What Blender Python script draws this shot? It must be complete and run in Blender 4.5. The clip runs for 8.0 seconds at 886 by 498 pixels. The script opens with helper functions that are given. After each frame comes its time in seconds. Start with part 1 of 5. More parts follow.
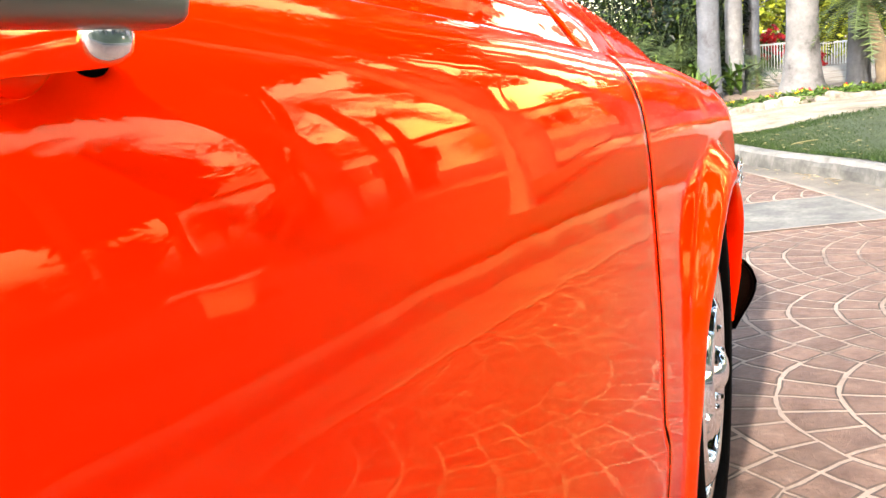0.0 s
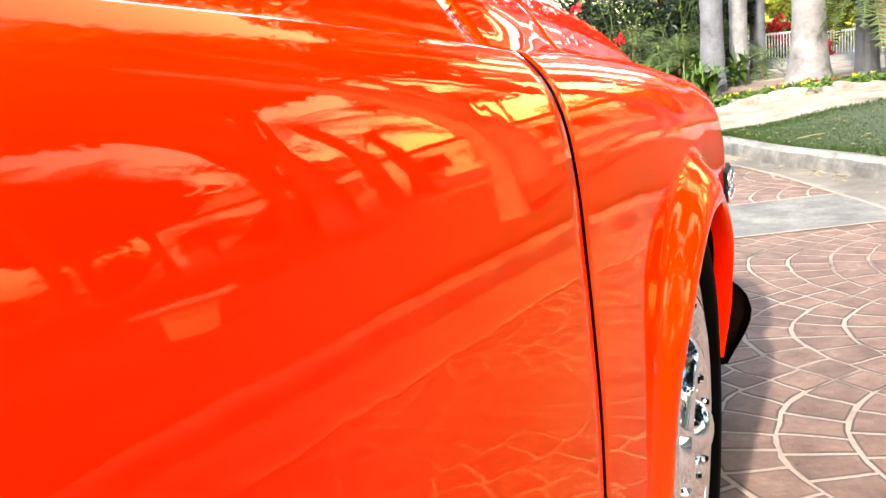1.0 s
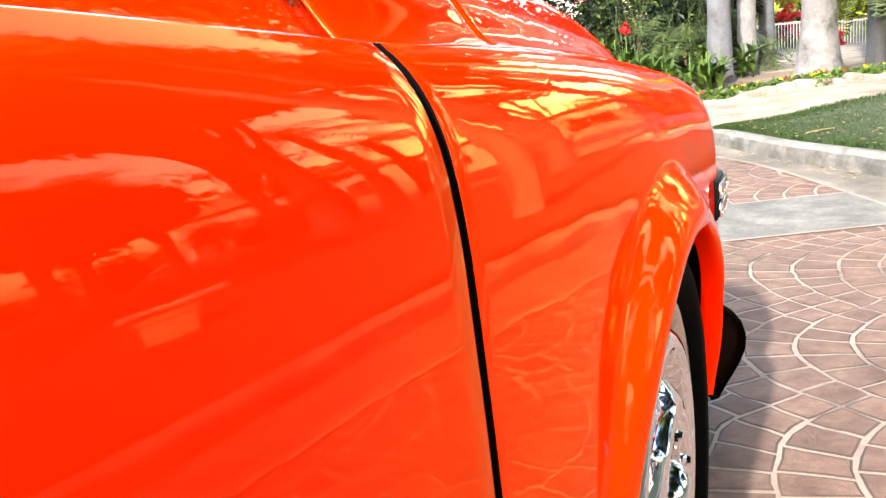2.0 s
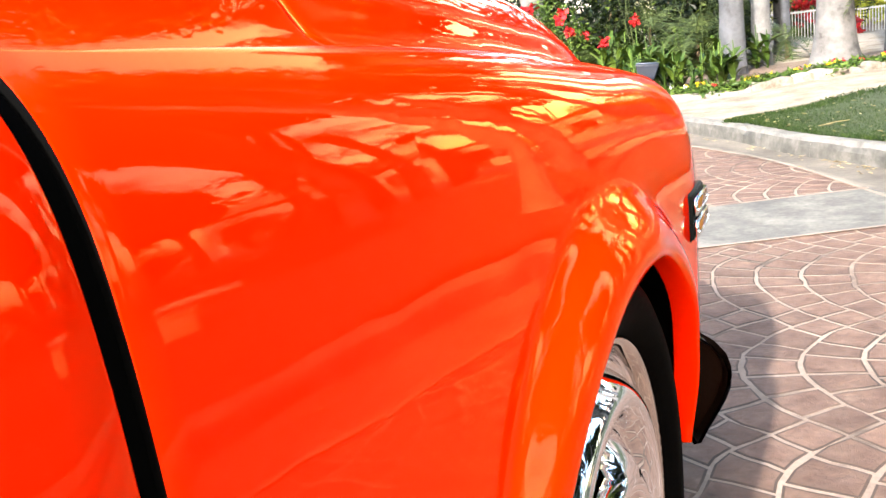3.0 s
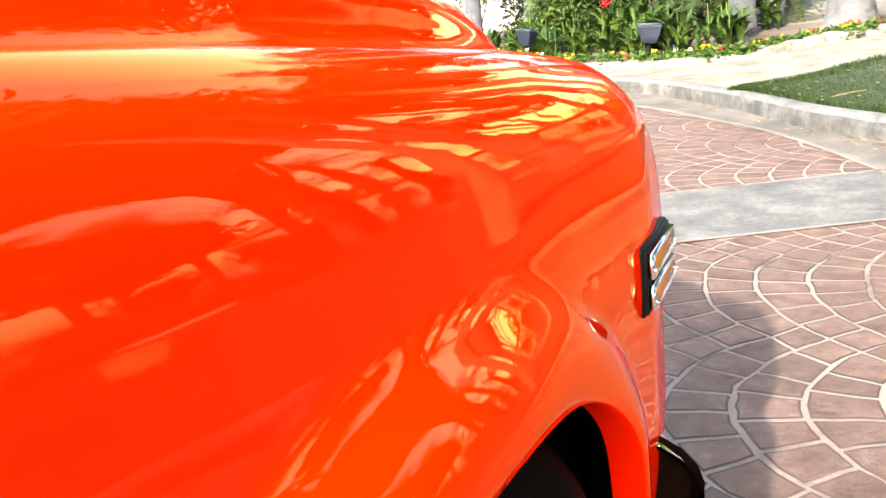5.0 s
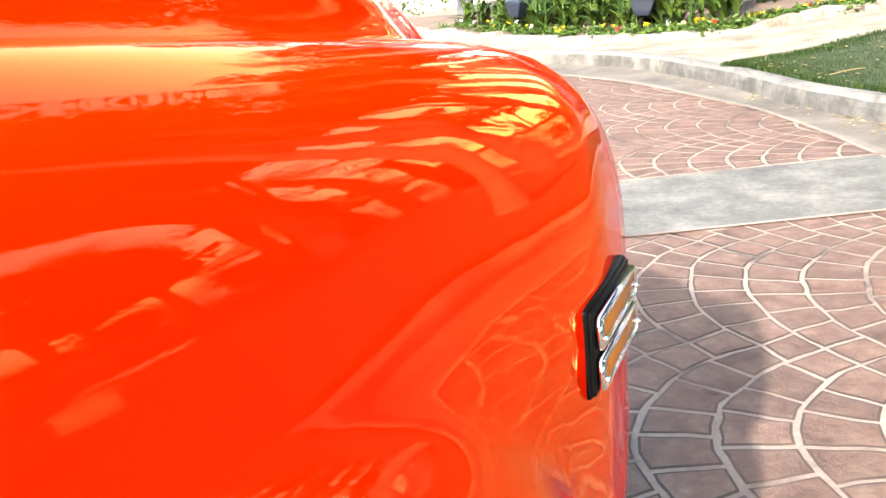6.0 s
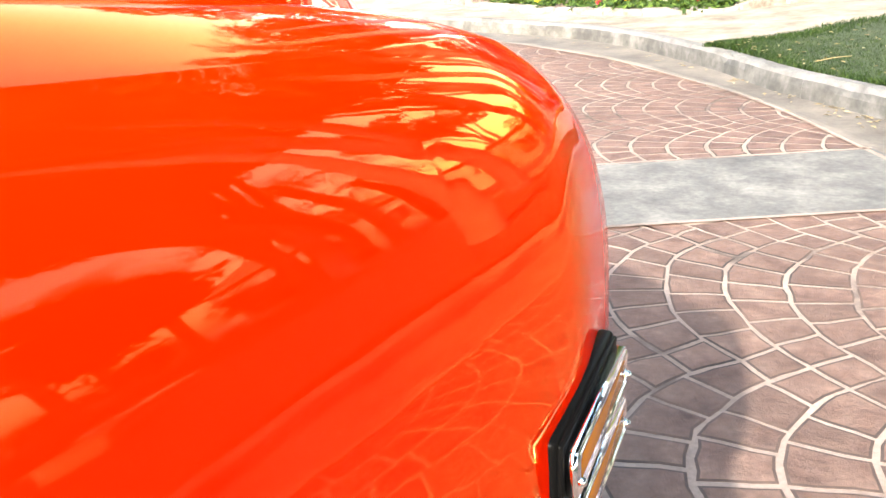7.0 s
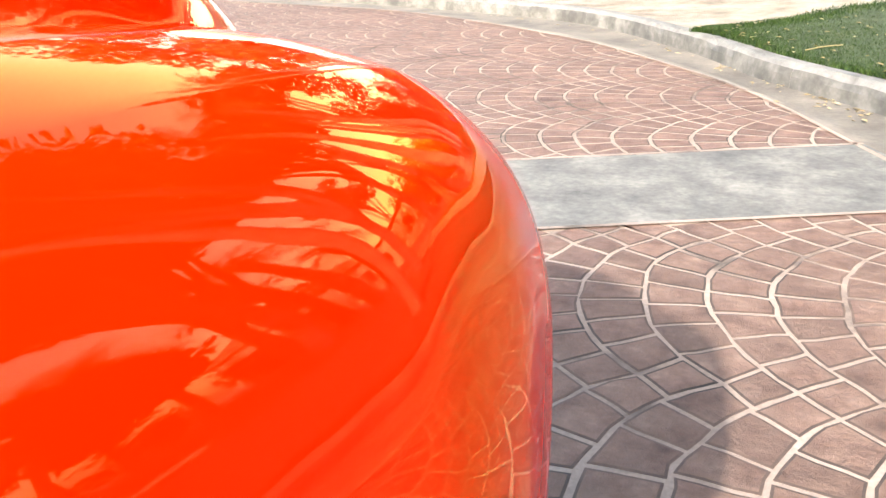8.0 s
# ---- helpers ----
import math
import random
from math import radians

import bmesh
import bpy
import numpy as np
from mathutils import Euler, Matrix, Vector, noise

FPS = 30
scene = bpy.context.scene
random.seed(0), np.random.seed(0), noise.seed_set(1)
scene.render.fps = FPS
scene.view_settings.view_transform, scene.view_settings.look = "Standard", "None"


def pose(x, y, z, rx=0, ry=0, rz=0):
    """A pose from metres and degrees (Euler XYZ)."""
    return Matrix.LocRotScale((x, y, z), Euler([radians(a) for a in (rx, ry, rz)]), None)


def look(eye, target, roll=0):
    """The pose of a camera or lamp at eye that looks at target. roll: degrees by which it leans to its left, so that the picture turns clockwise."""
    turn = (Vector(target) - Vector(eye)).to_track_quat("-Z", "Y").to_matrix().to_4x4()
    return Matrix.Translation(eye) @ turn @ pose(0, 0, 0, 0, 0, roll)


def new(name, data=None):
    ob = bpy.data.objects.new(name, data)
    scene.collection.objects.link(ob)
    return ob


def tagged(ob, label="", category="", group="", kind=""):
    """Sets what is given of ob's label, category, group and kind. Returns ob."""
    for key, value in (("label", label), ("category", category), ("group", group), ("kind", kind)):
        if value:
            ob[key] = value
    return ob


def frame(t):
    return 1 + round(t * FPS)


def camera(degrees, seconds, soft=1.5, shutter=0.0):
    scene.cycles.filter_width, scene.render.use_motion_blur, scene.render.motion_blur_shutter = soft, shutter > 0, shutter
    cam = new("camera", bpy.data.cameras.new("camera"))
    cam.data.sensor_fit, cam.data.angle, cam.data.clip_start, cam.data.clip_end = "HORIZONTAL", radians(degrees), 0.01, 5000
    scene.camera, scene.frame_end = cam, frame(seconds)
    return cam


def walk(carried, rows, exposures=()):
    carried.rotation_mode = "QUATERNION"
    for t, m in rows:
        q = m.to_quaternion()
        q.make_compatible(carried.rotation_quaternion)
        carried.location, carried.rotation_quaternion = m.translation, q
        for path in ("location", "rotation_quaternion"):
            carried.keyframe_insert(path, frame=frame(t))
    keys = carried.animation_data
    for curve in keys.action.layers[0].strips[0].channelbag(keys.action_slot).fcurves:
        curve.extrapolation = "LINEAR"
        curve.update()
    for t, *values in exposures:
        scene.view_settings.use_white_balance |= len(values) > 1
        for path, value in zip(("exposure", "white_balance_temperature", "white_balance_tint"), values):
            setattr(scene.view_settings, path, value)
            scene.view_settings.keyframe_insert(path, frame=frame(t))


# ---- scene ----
cam = camera(55.0, 8.0)
PATH = [
    (0, (0.1462, -1.5077, 0.9199), (-0.6295, 0.2888, 0.5065), -5.43),
    (0.5, (0.159, -1.3494, 0.9173), (-0.6281, 0.4417, 0.5023), -6.08),
    (1, (0.1598, -1.2074, 0.9165), (-0.6322, 0.5786, 0.4889), -6.06),
    (1.5, (0.1579, -1.0828, 0.9148), (-0.6372, 0.6981, 0.4717), -5.77),
    (3, (0.2045, -0.7439, 0.8998), (-0.6438, 1.0096, 0.4463), -7.02),
    (3.5, (0.2099, -0.6235, 0.8994), (-0.6491, 1.1219, 0.4352), -7.55),
    (4, (0.1995, -0.5107, 0.8957), (-0.6624, 1.2274, 0.4098), -7.10),
    (4.5, (0.1877, -0.4008, 0.8943), (-0.6723, 1.3302, 0.38), -6.68),
    (6, (0.1648, -0.0564, 0.8846), (-0.6778, 1.6524, 0.2762), -6.27),
    (6.5, (0.1368, 0.0517, 0.8722), (-0.6753, 1.7618, 0.2269), -5.05),
    (7, (0.1034, 0.1501, 0.8698), (-0.6675, 1.8628, 0.1821), -3.23),
    (7.5, (0.0934, 0.2558, 0.8648), (-0.6542, 1.9684, 0.152), -2.90),
    (8, (0.0839, 0.331, 0.8658), (-0.6487, 2.0403, 0.1299), -2.12),
]
walk(cam, [(t, look(eye, target, roll)) for t, eye, target, roll in PATH], ((0.0, 3.32), (6.5, 3.32), (8.0, 3.2)))

# ---- world, sun, exposure ----
SUN_EL, SUN_AZ = radians(30.0), radians(1.0)  # the sun stands behind the car, low and a little to the left
world = bpy.data.worlds.new("sky")
scene.world = world
world.use_nodes = True
wn = world.node_tree.nodes
wl = world.node_tree.links
sky = wn.new("ShaderNodeTexSky")
sky.sky_type = "NISHITA"
sky.sun_disc = False
sky.sun_elevation = SUN_EL
sky.sun_rotation = radians(180) - SUN_AZ
sky.air_density, sky.dust_density, sky.ozone_density = 1.5, 2.6, 1.2
wl.new(sky.outputs[0], wn["Background"].inputs[0])
wn["Background"].inputs[1].default_value = 0.15
sun = new("sun", bpy.data.lights.new("sun", "SUN"))
sun.data.energy, sun.data.angle, sun.data.color = 1.9, radians(1.2), (1.0, 0.955, 0.895)
sun_way = Vector((math.sin(SUN_AZ) * math.cos(SUN_EL), math.cos(SUN_AZ) * math.cos(SUN_EL), -math.sin(SUN_EL)))
sun.matrix_world = Matrix.Translation((0, -6, 8)) @ sun_way.to_track_quat("-Z", "Y").to_matrix().to_4x4()


# ---- materials ----
def material(name, base=(0.5, 0.5, 0.5), rough=0.5, metal=0.0, coat=0.0, spec=0.5):
    m = bpy.data.materials.new(name)
    m.use_nodes = True
    b = m.node_tree.nodes["Principled BSDF"]
    b.inputs["Base Color"].default_value = (*base, 1)
    b.inputs["Roughness"].default_value = rough
    b.inputs["Metallic"].default_value = metal
    b.inputs["Coat Weight"].default_value = coat
    b.inputs["Coat Roughness"].default_value = 0.02
    b.inputs["Specular IOR Level"].default_value = spec
    return m


def node(m, kind, **kw):
    n = m.node_tree.nodes.new(kind)
    for k, v in kw.items():
        n.inputs[k.replace("_", " ")].default_value = v
    return n


def link(m, a, b):
    m.node_tree.links.new(a, b)


def coords(m, space="Object"):
    return m.node_tree.nodes.new("ShaderNodeTexCoord").outputs[space]


def world_place(m):
    return m.node_tree.nodes.new("ShaderNodeNewGeometry").outputs["Position"]


def ramp(m, fac, stops):
    r = m.node_tree.nodes.new("ShaderNodeValToRGB")
    e = r.color_ramp.elements
    while len(e) < len(stops):
        e.new(0.5)
    for k, (at, c) in zip(e, stops):
        k.position, k.color = at, (*c, 1)
    link(m, fac, r.inputs[0])
    return r.outputs[0]


def noise_fac(m, where, scale, detail=6.0, rough=0.6):
    n = node(m, "ShaderNodeTexNoise", Scale=scale, Detail=detail, Roughness=rough)
    link(m, where, n.inputs["Vector"])
    return n.outputs["Fac"]


def mix(m, fac, a, b, blend="MIX"):
    n = m.node_tree.nodes.new("ShaderNodeMix")
    n.data_type, n.blend_type = "RGBA", blend
    for v, s in ((fac, n.inputs[0]), (a, n.inputs[6]), (b, n.inputs[7])):
        if isinstance(v, (int, float)):
            s.default_value = v
        elif isinstance(v, tuple):
            s.default_value = (*v, 1)
        else:
            link(m, v, s)
    return n.outputs[2]


def bump(m, height, strength, distance):
    n = node(m, "ShaderNodeBump", Strength=strength, Distance=distance)
    link(m, height, n.inputs["Height"])
    link(m, n.outputs[0], m.node_tree.nodes["Principled BSDF"].inputs["Normal"])


def paint(m, colour):
    link(m, colour, m.node_tree.nodes["Principled BSDF"].inputs["Base Color"])


def mottled(name, stops, scale, rough=0.85, fine=60.0, relief=0.3, depth=0.004, island=0.0, piece=0.0):
    """A matt surface: broad stains from stops, fine grain on top, and relief."""
    m = material(name, rough=rough)
    p = world_place(m)
    c = ramp(m, noise_fac(m, p, scale), stops)
    g = ramp(m, noise_fac(m, p, fine, 8.0, 0.7), [(0.25, (0.72, 0.72, 0.72)), (0.75, (1.2, 1.2, 1.2))])
    c = mix(m, 1.0, c, g, "MULTIPLY")
    if island:
        r = m.node_tree.nodes.new("ShaderNodeNewGeometry").outputs["Random Per Island"]
        c = mix(m, 1.0, c, ramp(m, r, [(0.0, (1 - island,) * 3), (1.0, (1 + island,) * 3)]), "MULTIPLY")
    if piece:
        r = m.node_tree.nodes.new("ShaderNodeObjectInfo").outputs["Random"]
        c = mix(m, 1.0, c, ramp(m, r, [(0.0, (1 - piece,) * 3), (1.0, (1 + piece,) * 3)]), "MULTIPLY")
    paint(m, c)
    bump(m, noise_fac(m, p, fine * 0.6, 8.0, 0.7), relief, depth)
    return m


def leafy(name, dark, light, rough=0.5):
    m = material(name, rough=rough)
    r = m.node_tree.nodes.new("ShaderNodeNewGeometry").outputs["Random Per Island"]
    paint(m, ramp(m, r, [(0.0, dark), (0.6, tuple((a + b) / 2 for a, b in zip(dark, light))), (1.0, light)]))
    b = m.node_tree.nodes["Principled BSDF"]
    b.inputs["Specular IOR Level"].default_value = 0.15
    b.inputs["Transmission Weight"].default_value = 0.0
    b.inputs["Subsurface Weight"].default_value = 0.0
    return m


ORANGE = material("orange_paint", (0.95, 0.036, 0.0), 0.5, 0.0, 0.0, 0.0)
p = coords(ORANGE)
paint(ORANGE, mix(ORANGE, 0.5, (0.97, 0.0138, 0.0), ramp(ORANGE, noise_fac(ORANGE, p, 3.0), [(0.3, (0.95, 0.012, 0.0)), (0.7, (0.98, 0.0155, 0.0))])))
wave = node(ORANGE, "ShaderNodeBump", Strength=0.085, Distance=0.004)
link(ORANGE, noise_fac(ORANGE, p, 14.0, 2.0, 0.4), wave.inputs["Height"])
# warm-tinted clear lacquer over the colour coat
shine = node(ORANGE, "ShaderNodeBsdfAnisotropic", Color=(1.0, 0.88, 0.55, 1), Roughness=0.02)
edge_on = node(ORANGE, "ShaderNodeFresnel", IOR=1.45)
lacquer = ORANGE.node_tree.nodes.new("ShaderNodeMixShader")
link(ORANGE, wave.outputs[0], shine.inputs["Normal"])
link(ORANGE, ramp(ORANGE, edge_on.outputs[0], [(0.05, (1.0, 0.74, 0.28)), (0.12, (1.0, 0.82, 0.20)), (0.20, (1.0, 0.87, 0.21)), (0.29, (1.0, 0.89, 0.32)), (0.40, (1.0, 0.93, 0.58)), (0.52, (1.0, 0.99, 1.0))]), shine.inputs["Color"])
ease_off = ORANGE.node_tree.nodes.new("ShaderNodeMath")  # hazy lacquer never turns into a full mirror
ease_off.operation = "MULTIPLY_ADD"
ease_off.inputs[1].default_value, ease_off.inputs[2].default_value = -0.38, 1.0
link(ORANGE, edge_on.outputs[0], ease_off.inputs[0])
gloss = ORANGE.node_tree.nodes.new("ShaderNodeMath")
gloss.operation = "MULTIPLY"
link(ORANGE, edge_on.outputs[0], gloss.inputs[0])
link(ORANGE, ease_off.outputs[0], gloss.inputs[1])
link(ORANGE, gloss.outputs[0], lacquer.inputs[0])
link(ORANGE, ORANGE.node_tree.nodes["Principled BSDF"].outputs[0], lacquer.inputs[1])
link(ORANGE, shine.outputs[0], lacquer.inputs[2])
link(ORANGE, lacquer.outputs[0], ORANGE.node_tree.nodes["Material Output"].inputs[0])
CHROME = material("chrome", (0.86, 0.90, 0.97), 0.03, 1.0)
RIM_LIP = material("polished_rim_lip", (0.60, 0.57, 0.55), 0.05, 1.0)
BRUSHED = material("brushed_metal", (0.22, 0.21, 0.19), 0.38, 1.0)
RUBBER = mottled("tyre_rubber", [(0.3, (0.001, 0.001, 0.001)), (0.7, (0.002, 0.002, 0.002))], 12.0, 0.6, 90.0, 0.2, 0.002)
RUBBER.node_tree.nodes['Principled BSDF'].inputs['Specular IOR Level'].default_value = 0.01
BLACK = material("black_plastic", (0.003, 0.003, 0.003), 0.35, 0.0, 0.0, 0.03)
# near black: underseal, and shade painted into the panel gaps
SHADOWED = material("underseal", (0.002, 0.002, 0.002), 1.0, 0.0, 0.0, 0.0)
BUMPER_BACK = material("bumper_underside", (0.005, 0.0022, 0.0014), 0.4, 0.0, 0.0, 0.02)
AMBER = material("amber_lens", (0.36, 0.12, 0.003), 0.25, 0.0, 0.0, 0.25)
ribs = node(AMBER, "ShaderNodeTexWave", Scale=120.0)
link(AMBER, coords(AMBER), ribs.inputs["Vector"])
bump(AMBER, ribs.outputs["Fac"], 0.5, 0.002)
GLASS = material("window_glass", (0.02, 0.025, 0.025), 0.03, 0.0, 0.0, 0.8)

STONE = mottled("paver", [(0.28, (0.0618, 0.0317, 0.0216)), (0.45, (0.1093, 0.0623, 0.0441)), (0.6, (0.1342, 0.0804, 0.0568)), (0.74, (0.1901, 0.1224, 0.0892))], 11.0, 0.75, 48.0, 0.9, 0.010, piece=0.16)
STONE_FAR = mottled("paver_field", [(0.28, (0.0575, 0.0285, 0.0199)), (0.45, (0.1016, 0.0561, 0.0406)), (0.6, (0.1248, 0.0724, 0.0523)), (0.74, (0.1768, 0.1102, 0.0821))], 11.0, 0.75, 48.0, 0.9, 0.010, island=0.16)
STONE_EDGE = mottled("paver_edge_grime", [(0.36, (0.0214, 0.0147, 0.0098)), (0.5, (0.0582, 0.0351, 0.0245)), (0.66, (0.1164, 0.0702, 0.0500))], 2.3, 0.85, 60.0, 0.7, 0.006)
JOINT = mottled("joint_mortar", [(0.36, (0.0561, 0.0425, 0.0333)), (0.46, (0.2050, 0.1510, 0.1175)), (0.72, (0.3074, 0.2336, 0.1851))], 1.7, 0.9, 90.0, 0.6, 0.004)
for m in (STONE, STONE_FAR, JOINT):
    m.node_tree.nodes["Principled BSDF"].inputs["Specular IOR Level"].default_value = 0.38
CONCRETE = mottled("strip_concrete", [(0.3, (0.0546, 0.0512, 0.0462)), (0.5, (0.0994, 0.0922, 0.0800)), (0.7, (0.1589, 0.1445, 0.1252))], 5.0, 0.85, 40.0, 0.4, 0.004)
GUTTER = mottled("gutter_concrete", [(0.33, (0.0580, 0.0485, 0.0383)), (0.48, (0.0953, 0.0802, 0.0635)), (0.7, (0.1368, 0.1138, 0.0904))], 3.4, 0.85, 40.0, 0.5, 0.006)
KERB = mottled("kerb_concrete", [(0.34, (0.0649, 0.0604, 0.0533)), (0.46, (0.1091, 0.1016, 0.0926)), (0.75, (0.1552, 0.1474, 0.1336))], 5.0, 0.85, 30.0, 0.8, 0.01)
# stained, on a base darkened to paint in the kerb's shaded side
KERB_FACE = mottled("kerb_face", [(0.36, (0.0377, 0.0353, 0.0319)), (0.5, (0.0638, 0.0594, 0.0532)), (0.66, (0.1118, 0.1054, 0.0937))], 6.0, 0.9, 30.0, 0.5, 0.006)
SAND = mottled("sandy_ground", [(0.3, (0.0998, 0.0725, 0.0480)), (0.45, (0.1818, 0.1438, 0.1056)), (0.6, (0.2368, 0.2000, 0.1560)), (0.75, (0.2752, 0.2413, 0.1956))], 3.4, 0.95, 18.0, 1.0, 0.03)
EARTH = mottled("brown_earth", [(0.3, (0.083, 0.050, 0.034)), (0.7, (0.142, 0.097, 0.067))], 3.0, 0.95, 35.0, 0.8, 0.02)
LAWN = mottled("lawn_soil", [(0.3, (0.0096, 0.0176, 0.0032)), (0.55, (0.0208, 0.032, 0.0064)), (0.72, (0.06, 0.0528, 0.024))], 6.0, 0.95, 60.0, 0.8, 0.02)
EDGE = mottled("edging_stone", [(0.3, (0.0924, 0.0745, 0.0578)), (0.5, (0.1760, 0.1501, 0.1239)), (0.72, (0.2497, 0.2225, 0.1900))], 7.0, 0.95, 28.0, 1.0, 0.02, piece=0.14)
GRASS = leafy("grass_blades", (0.0035, 0.0125, 0.0018), (0.027, 0.0445, 0.0080))
LEAF = leafy("broad_leaf", (0.013, 0.031, 0.005), (0.062, 0.098, 0.015), 0.5)
LEAF_DARK = leafy("dark_leaf", (0.0042, 0.0108, 0.003), (0.0168, 0.0306, 0.0072))
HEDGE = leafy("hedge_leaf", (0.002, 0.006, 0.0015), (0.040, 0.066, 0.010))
# mostly near-black leaves paint in the shaded gaps, few bright ones the sun
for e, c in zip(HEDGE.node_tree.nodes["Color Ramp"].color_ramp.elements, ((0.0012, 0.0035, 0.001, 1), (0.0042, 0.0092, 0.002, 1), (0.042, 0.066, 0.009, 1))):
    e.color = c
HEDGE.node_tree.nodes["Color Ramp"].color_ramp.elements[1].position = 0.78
# paler copy of the leaf colour, with sunlight painted in
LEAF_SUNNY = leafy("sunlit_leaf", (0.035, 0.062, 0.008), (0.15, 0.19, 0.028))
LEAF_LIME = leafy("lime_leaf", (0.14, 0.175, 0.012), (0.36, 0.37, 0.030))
FROND = leafy("palm_frond", (0.0144, 0.0248, 0.0064), (0.0536, 0.0704, 0.0248))
DRY = leafy("dry_leaf", (0.138, 0.095, 0.043), (0.275, 0.224, 0.120))
RED = leafy("red_petal", (0.241, 0.005, 0.010), (0.430, 0.026, 0.026))
YELLOW = leafy("yellow_petal", (0.344, 0.215, 0.005), (0.430, 0.327, 0.017))
WHITE_PETAL = leafy("white_petal", (0.327, 0.318, 0.318), (0.396, 0.387, 0.387))
BARK_PALE = mottled("pale_palm_bark", [(0.33, (0.03, 0.029, 0.03016)), (0.41, (0.076, 0.072, 0.07384)), (0.6, (0.111, 0.108, 0.1092)), (0.8, (0.136, 0.133, 0.1342))], 4.2, 0.95, 24.0, 0.9, 0.016)
BARK_GREY = mottled("grey_palm_bark", [(0.33, (0.01848, 0.01936, 0.02254)), (0.42, (0.0462, 0.0484, 0.05684)), (0.7, (0.07392, 0.07832, 0.09212))], 4.2, 0.95, 24.0, 0.9, 0.016)
BARK_BROWN = mottled("fibrous_brown_bark", [(0.3, (0.05, 0.0325, 0.0175)), (0.7, (0.13, 0.09, 0.05))], 6.0, 0.95, 45.0, 0.9, 0.02)
WHITE = mottled("white_paint", [(0.3, (0.478, 0.471, 0.457)), (0.7, (0.544, 0.537, 0.524))], 2.0, 0.5, 40.0, 0.1, 0.002)
STUCCO = mottled("cream_stucco", [(0.3, (0.3872, 0.3260, 0.3087)), (0.7, (0.4496, 0.3914, 0.3827))], 1.0, 0.9, 30.0, 0.4, 0.006)
ROOF = mottled("clay_roof", [(0.3, (0.28, 0.12, 0.07)), (0.7, (0.40, 0.19, 0.11))], 2.0, 0.85, 30.0, 0.5, 0.01)
LAMP_LID = mottled("pale_blue_enamel", [(0.3, (0.0216, 0.0299, 0.0492)), (0.7, (0.0302, 0.0405, 0.0660))], 9.0, 0.4, 80.0, 0.2, 0.002)
TAN = mottled("tan_enamel", [(0.3, (0.30, 0.17, 0.08)), (0.7, (0.38, 0.23, 0.12))], 5.0, 0.6, 60.0, 0.2, 0.002)
SLATE = mottled("grey_enamel", [(0.3, (0.0064, 0.0090, 0.0182)), (0.7, (0.0105, 0.0157, 0.0287))], 9.0, 0.35, 80.0, 0.2, 0.002)


# ---- mesh helpers ----
def mesh_ob(name, verts, faces, mat, parent=None, label="", smooth=True, mats=None, index=None):
    me = bpy.data.meshes.new(name)
    me.from_pydata([tuple(map(float, v)) for v in verts], [], faces)
    for mm in mats or [mat]:
        me.materials.append(mm)
    if index is not None:
        me.polygons.foreach_set("material_index", index)
    me.polygons.foreach_set("use_smooth", [smooth] * len(me.polygons))
    me.update()
    ob = new(name, me)
    if parent:
        ob.parent = parent
    if label:
        ob["label"] = label
    return ob


def part(name, bm, mat, parent=None, label="", smooth=True):
    me = bpy.data.meshes.new(name)
    bmesh.ops.recalc_face_normals(bm, faces=bm.faces)
    for fc in bm.faces:
        fc.smooth = smooth
    bm.to_mesh(me)
    bm.free()
    me.materials.append(mat)
    ob = new(name, me)
    if parent:
        ob.parent = parent
    if label:
        ob["label"] = label
    return ob


def empty(name, place=(0, 0, 0), label="", category="", group="", kind=""):
    ob = new(name)
    ob.location = place
    ob.empty_display_size = 0.1
    return tagged(ob, label, category, group, kind)


def box(size, centre=(0, 0, 0), bevel=0.0, segments=2, turn=None):
    bm = bmesh.new()
    bmesh.ops.create_cube(bm, size=1.0)
    bmesh.ops.scale(bm, vec=size, verts=bm.verts)
    if bevel:
        bmesh.ops.bevel(bm, geom=bm.edges[:], offset=bevel, segments=segments, affect="EDGES", profile=0.5)
    if turn is not None:
        bmesh.ops.transform(bm, matrix=turn, verts=bm.verts)
    bmesh.ops.translate(bm, vec=centre, verts=bm.verts)
    return bm


def lathe(profile, steps=48, axis="x", close=False):
    """Rings of (radius, height) turned round an axis through the origin."""
    verts, faces = [], []
    for r, h in profile:
        for k in range(steps):
            a = 2 * math.pi * k / steps
            c, s = r * math.cos(a), r * math.sin(a)
            verts.append((h, c, s) if axis == "x" else (c, s, h))
    n = len(profile)
    for i in range(n - 1 + (1 if close else 0)):
        j = (i + 1) % n
        for k in range(steps):
            l = (k + 1) % steps
            faces.append((i * steps + k, i * steps + l, j * steps + l, j * steps + k))
    return verts, faces


def grid_faces(rows, cols, first=0, flip=False):
    out = []
    for i in range(rows - 1):
        for j in range(cols - 1):
            a = first + i * cols + j
            q = (a, a + 1, a + cols + 1, a + cols)
            out.append(q[::-1] if flip else q)
    return out


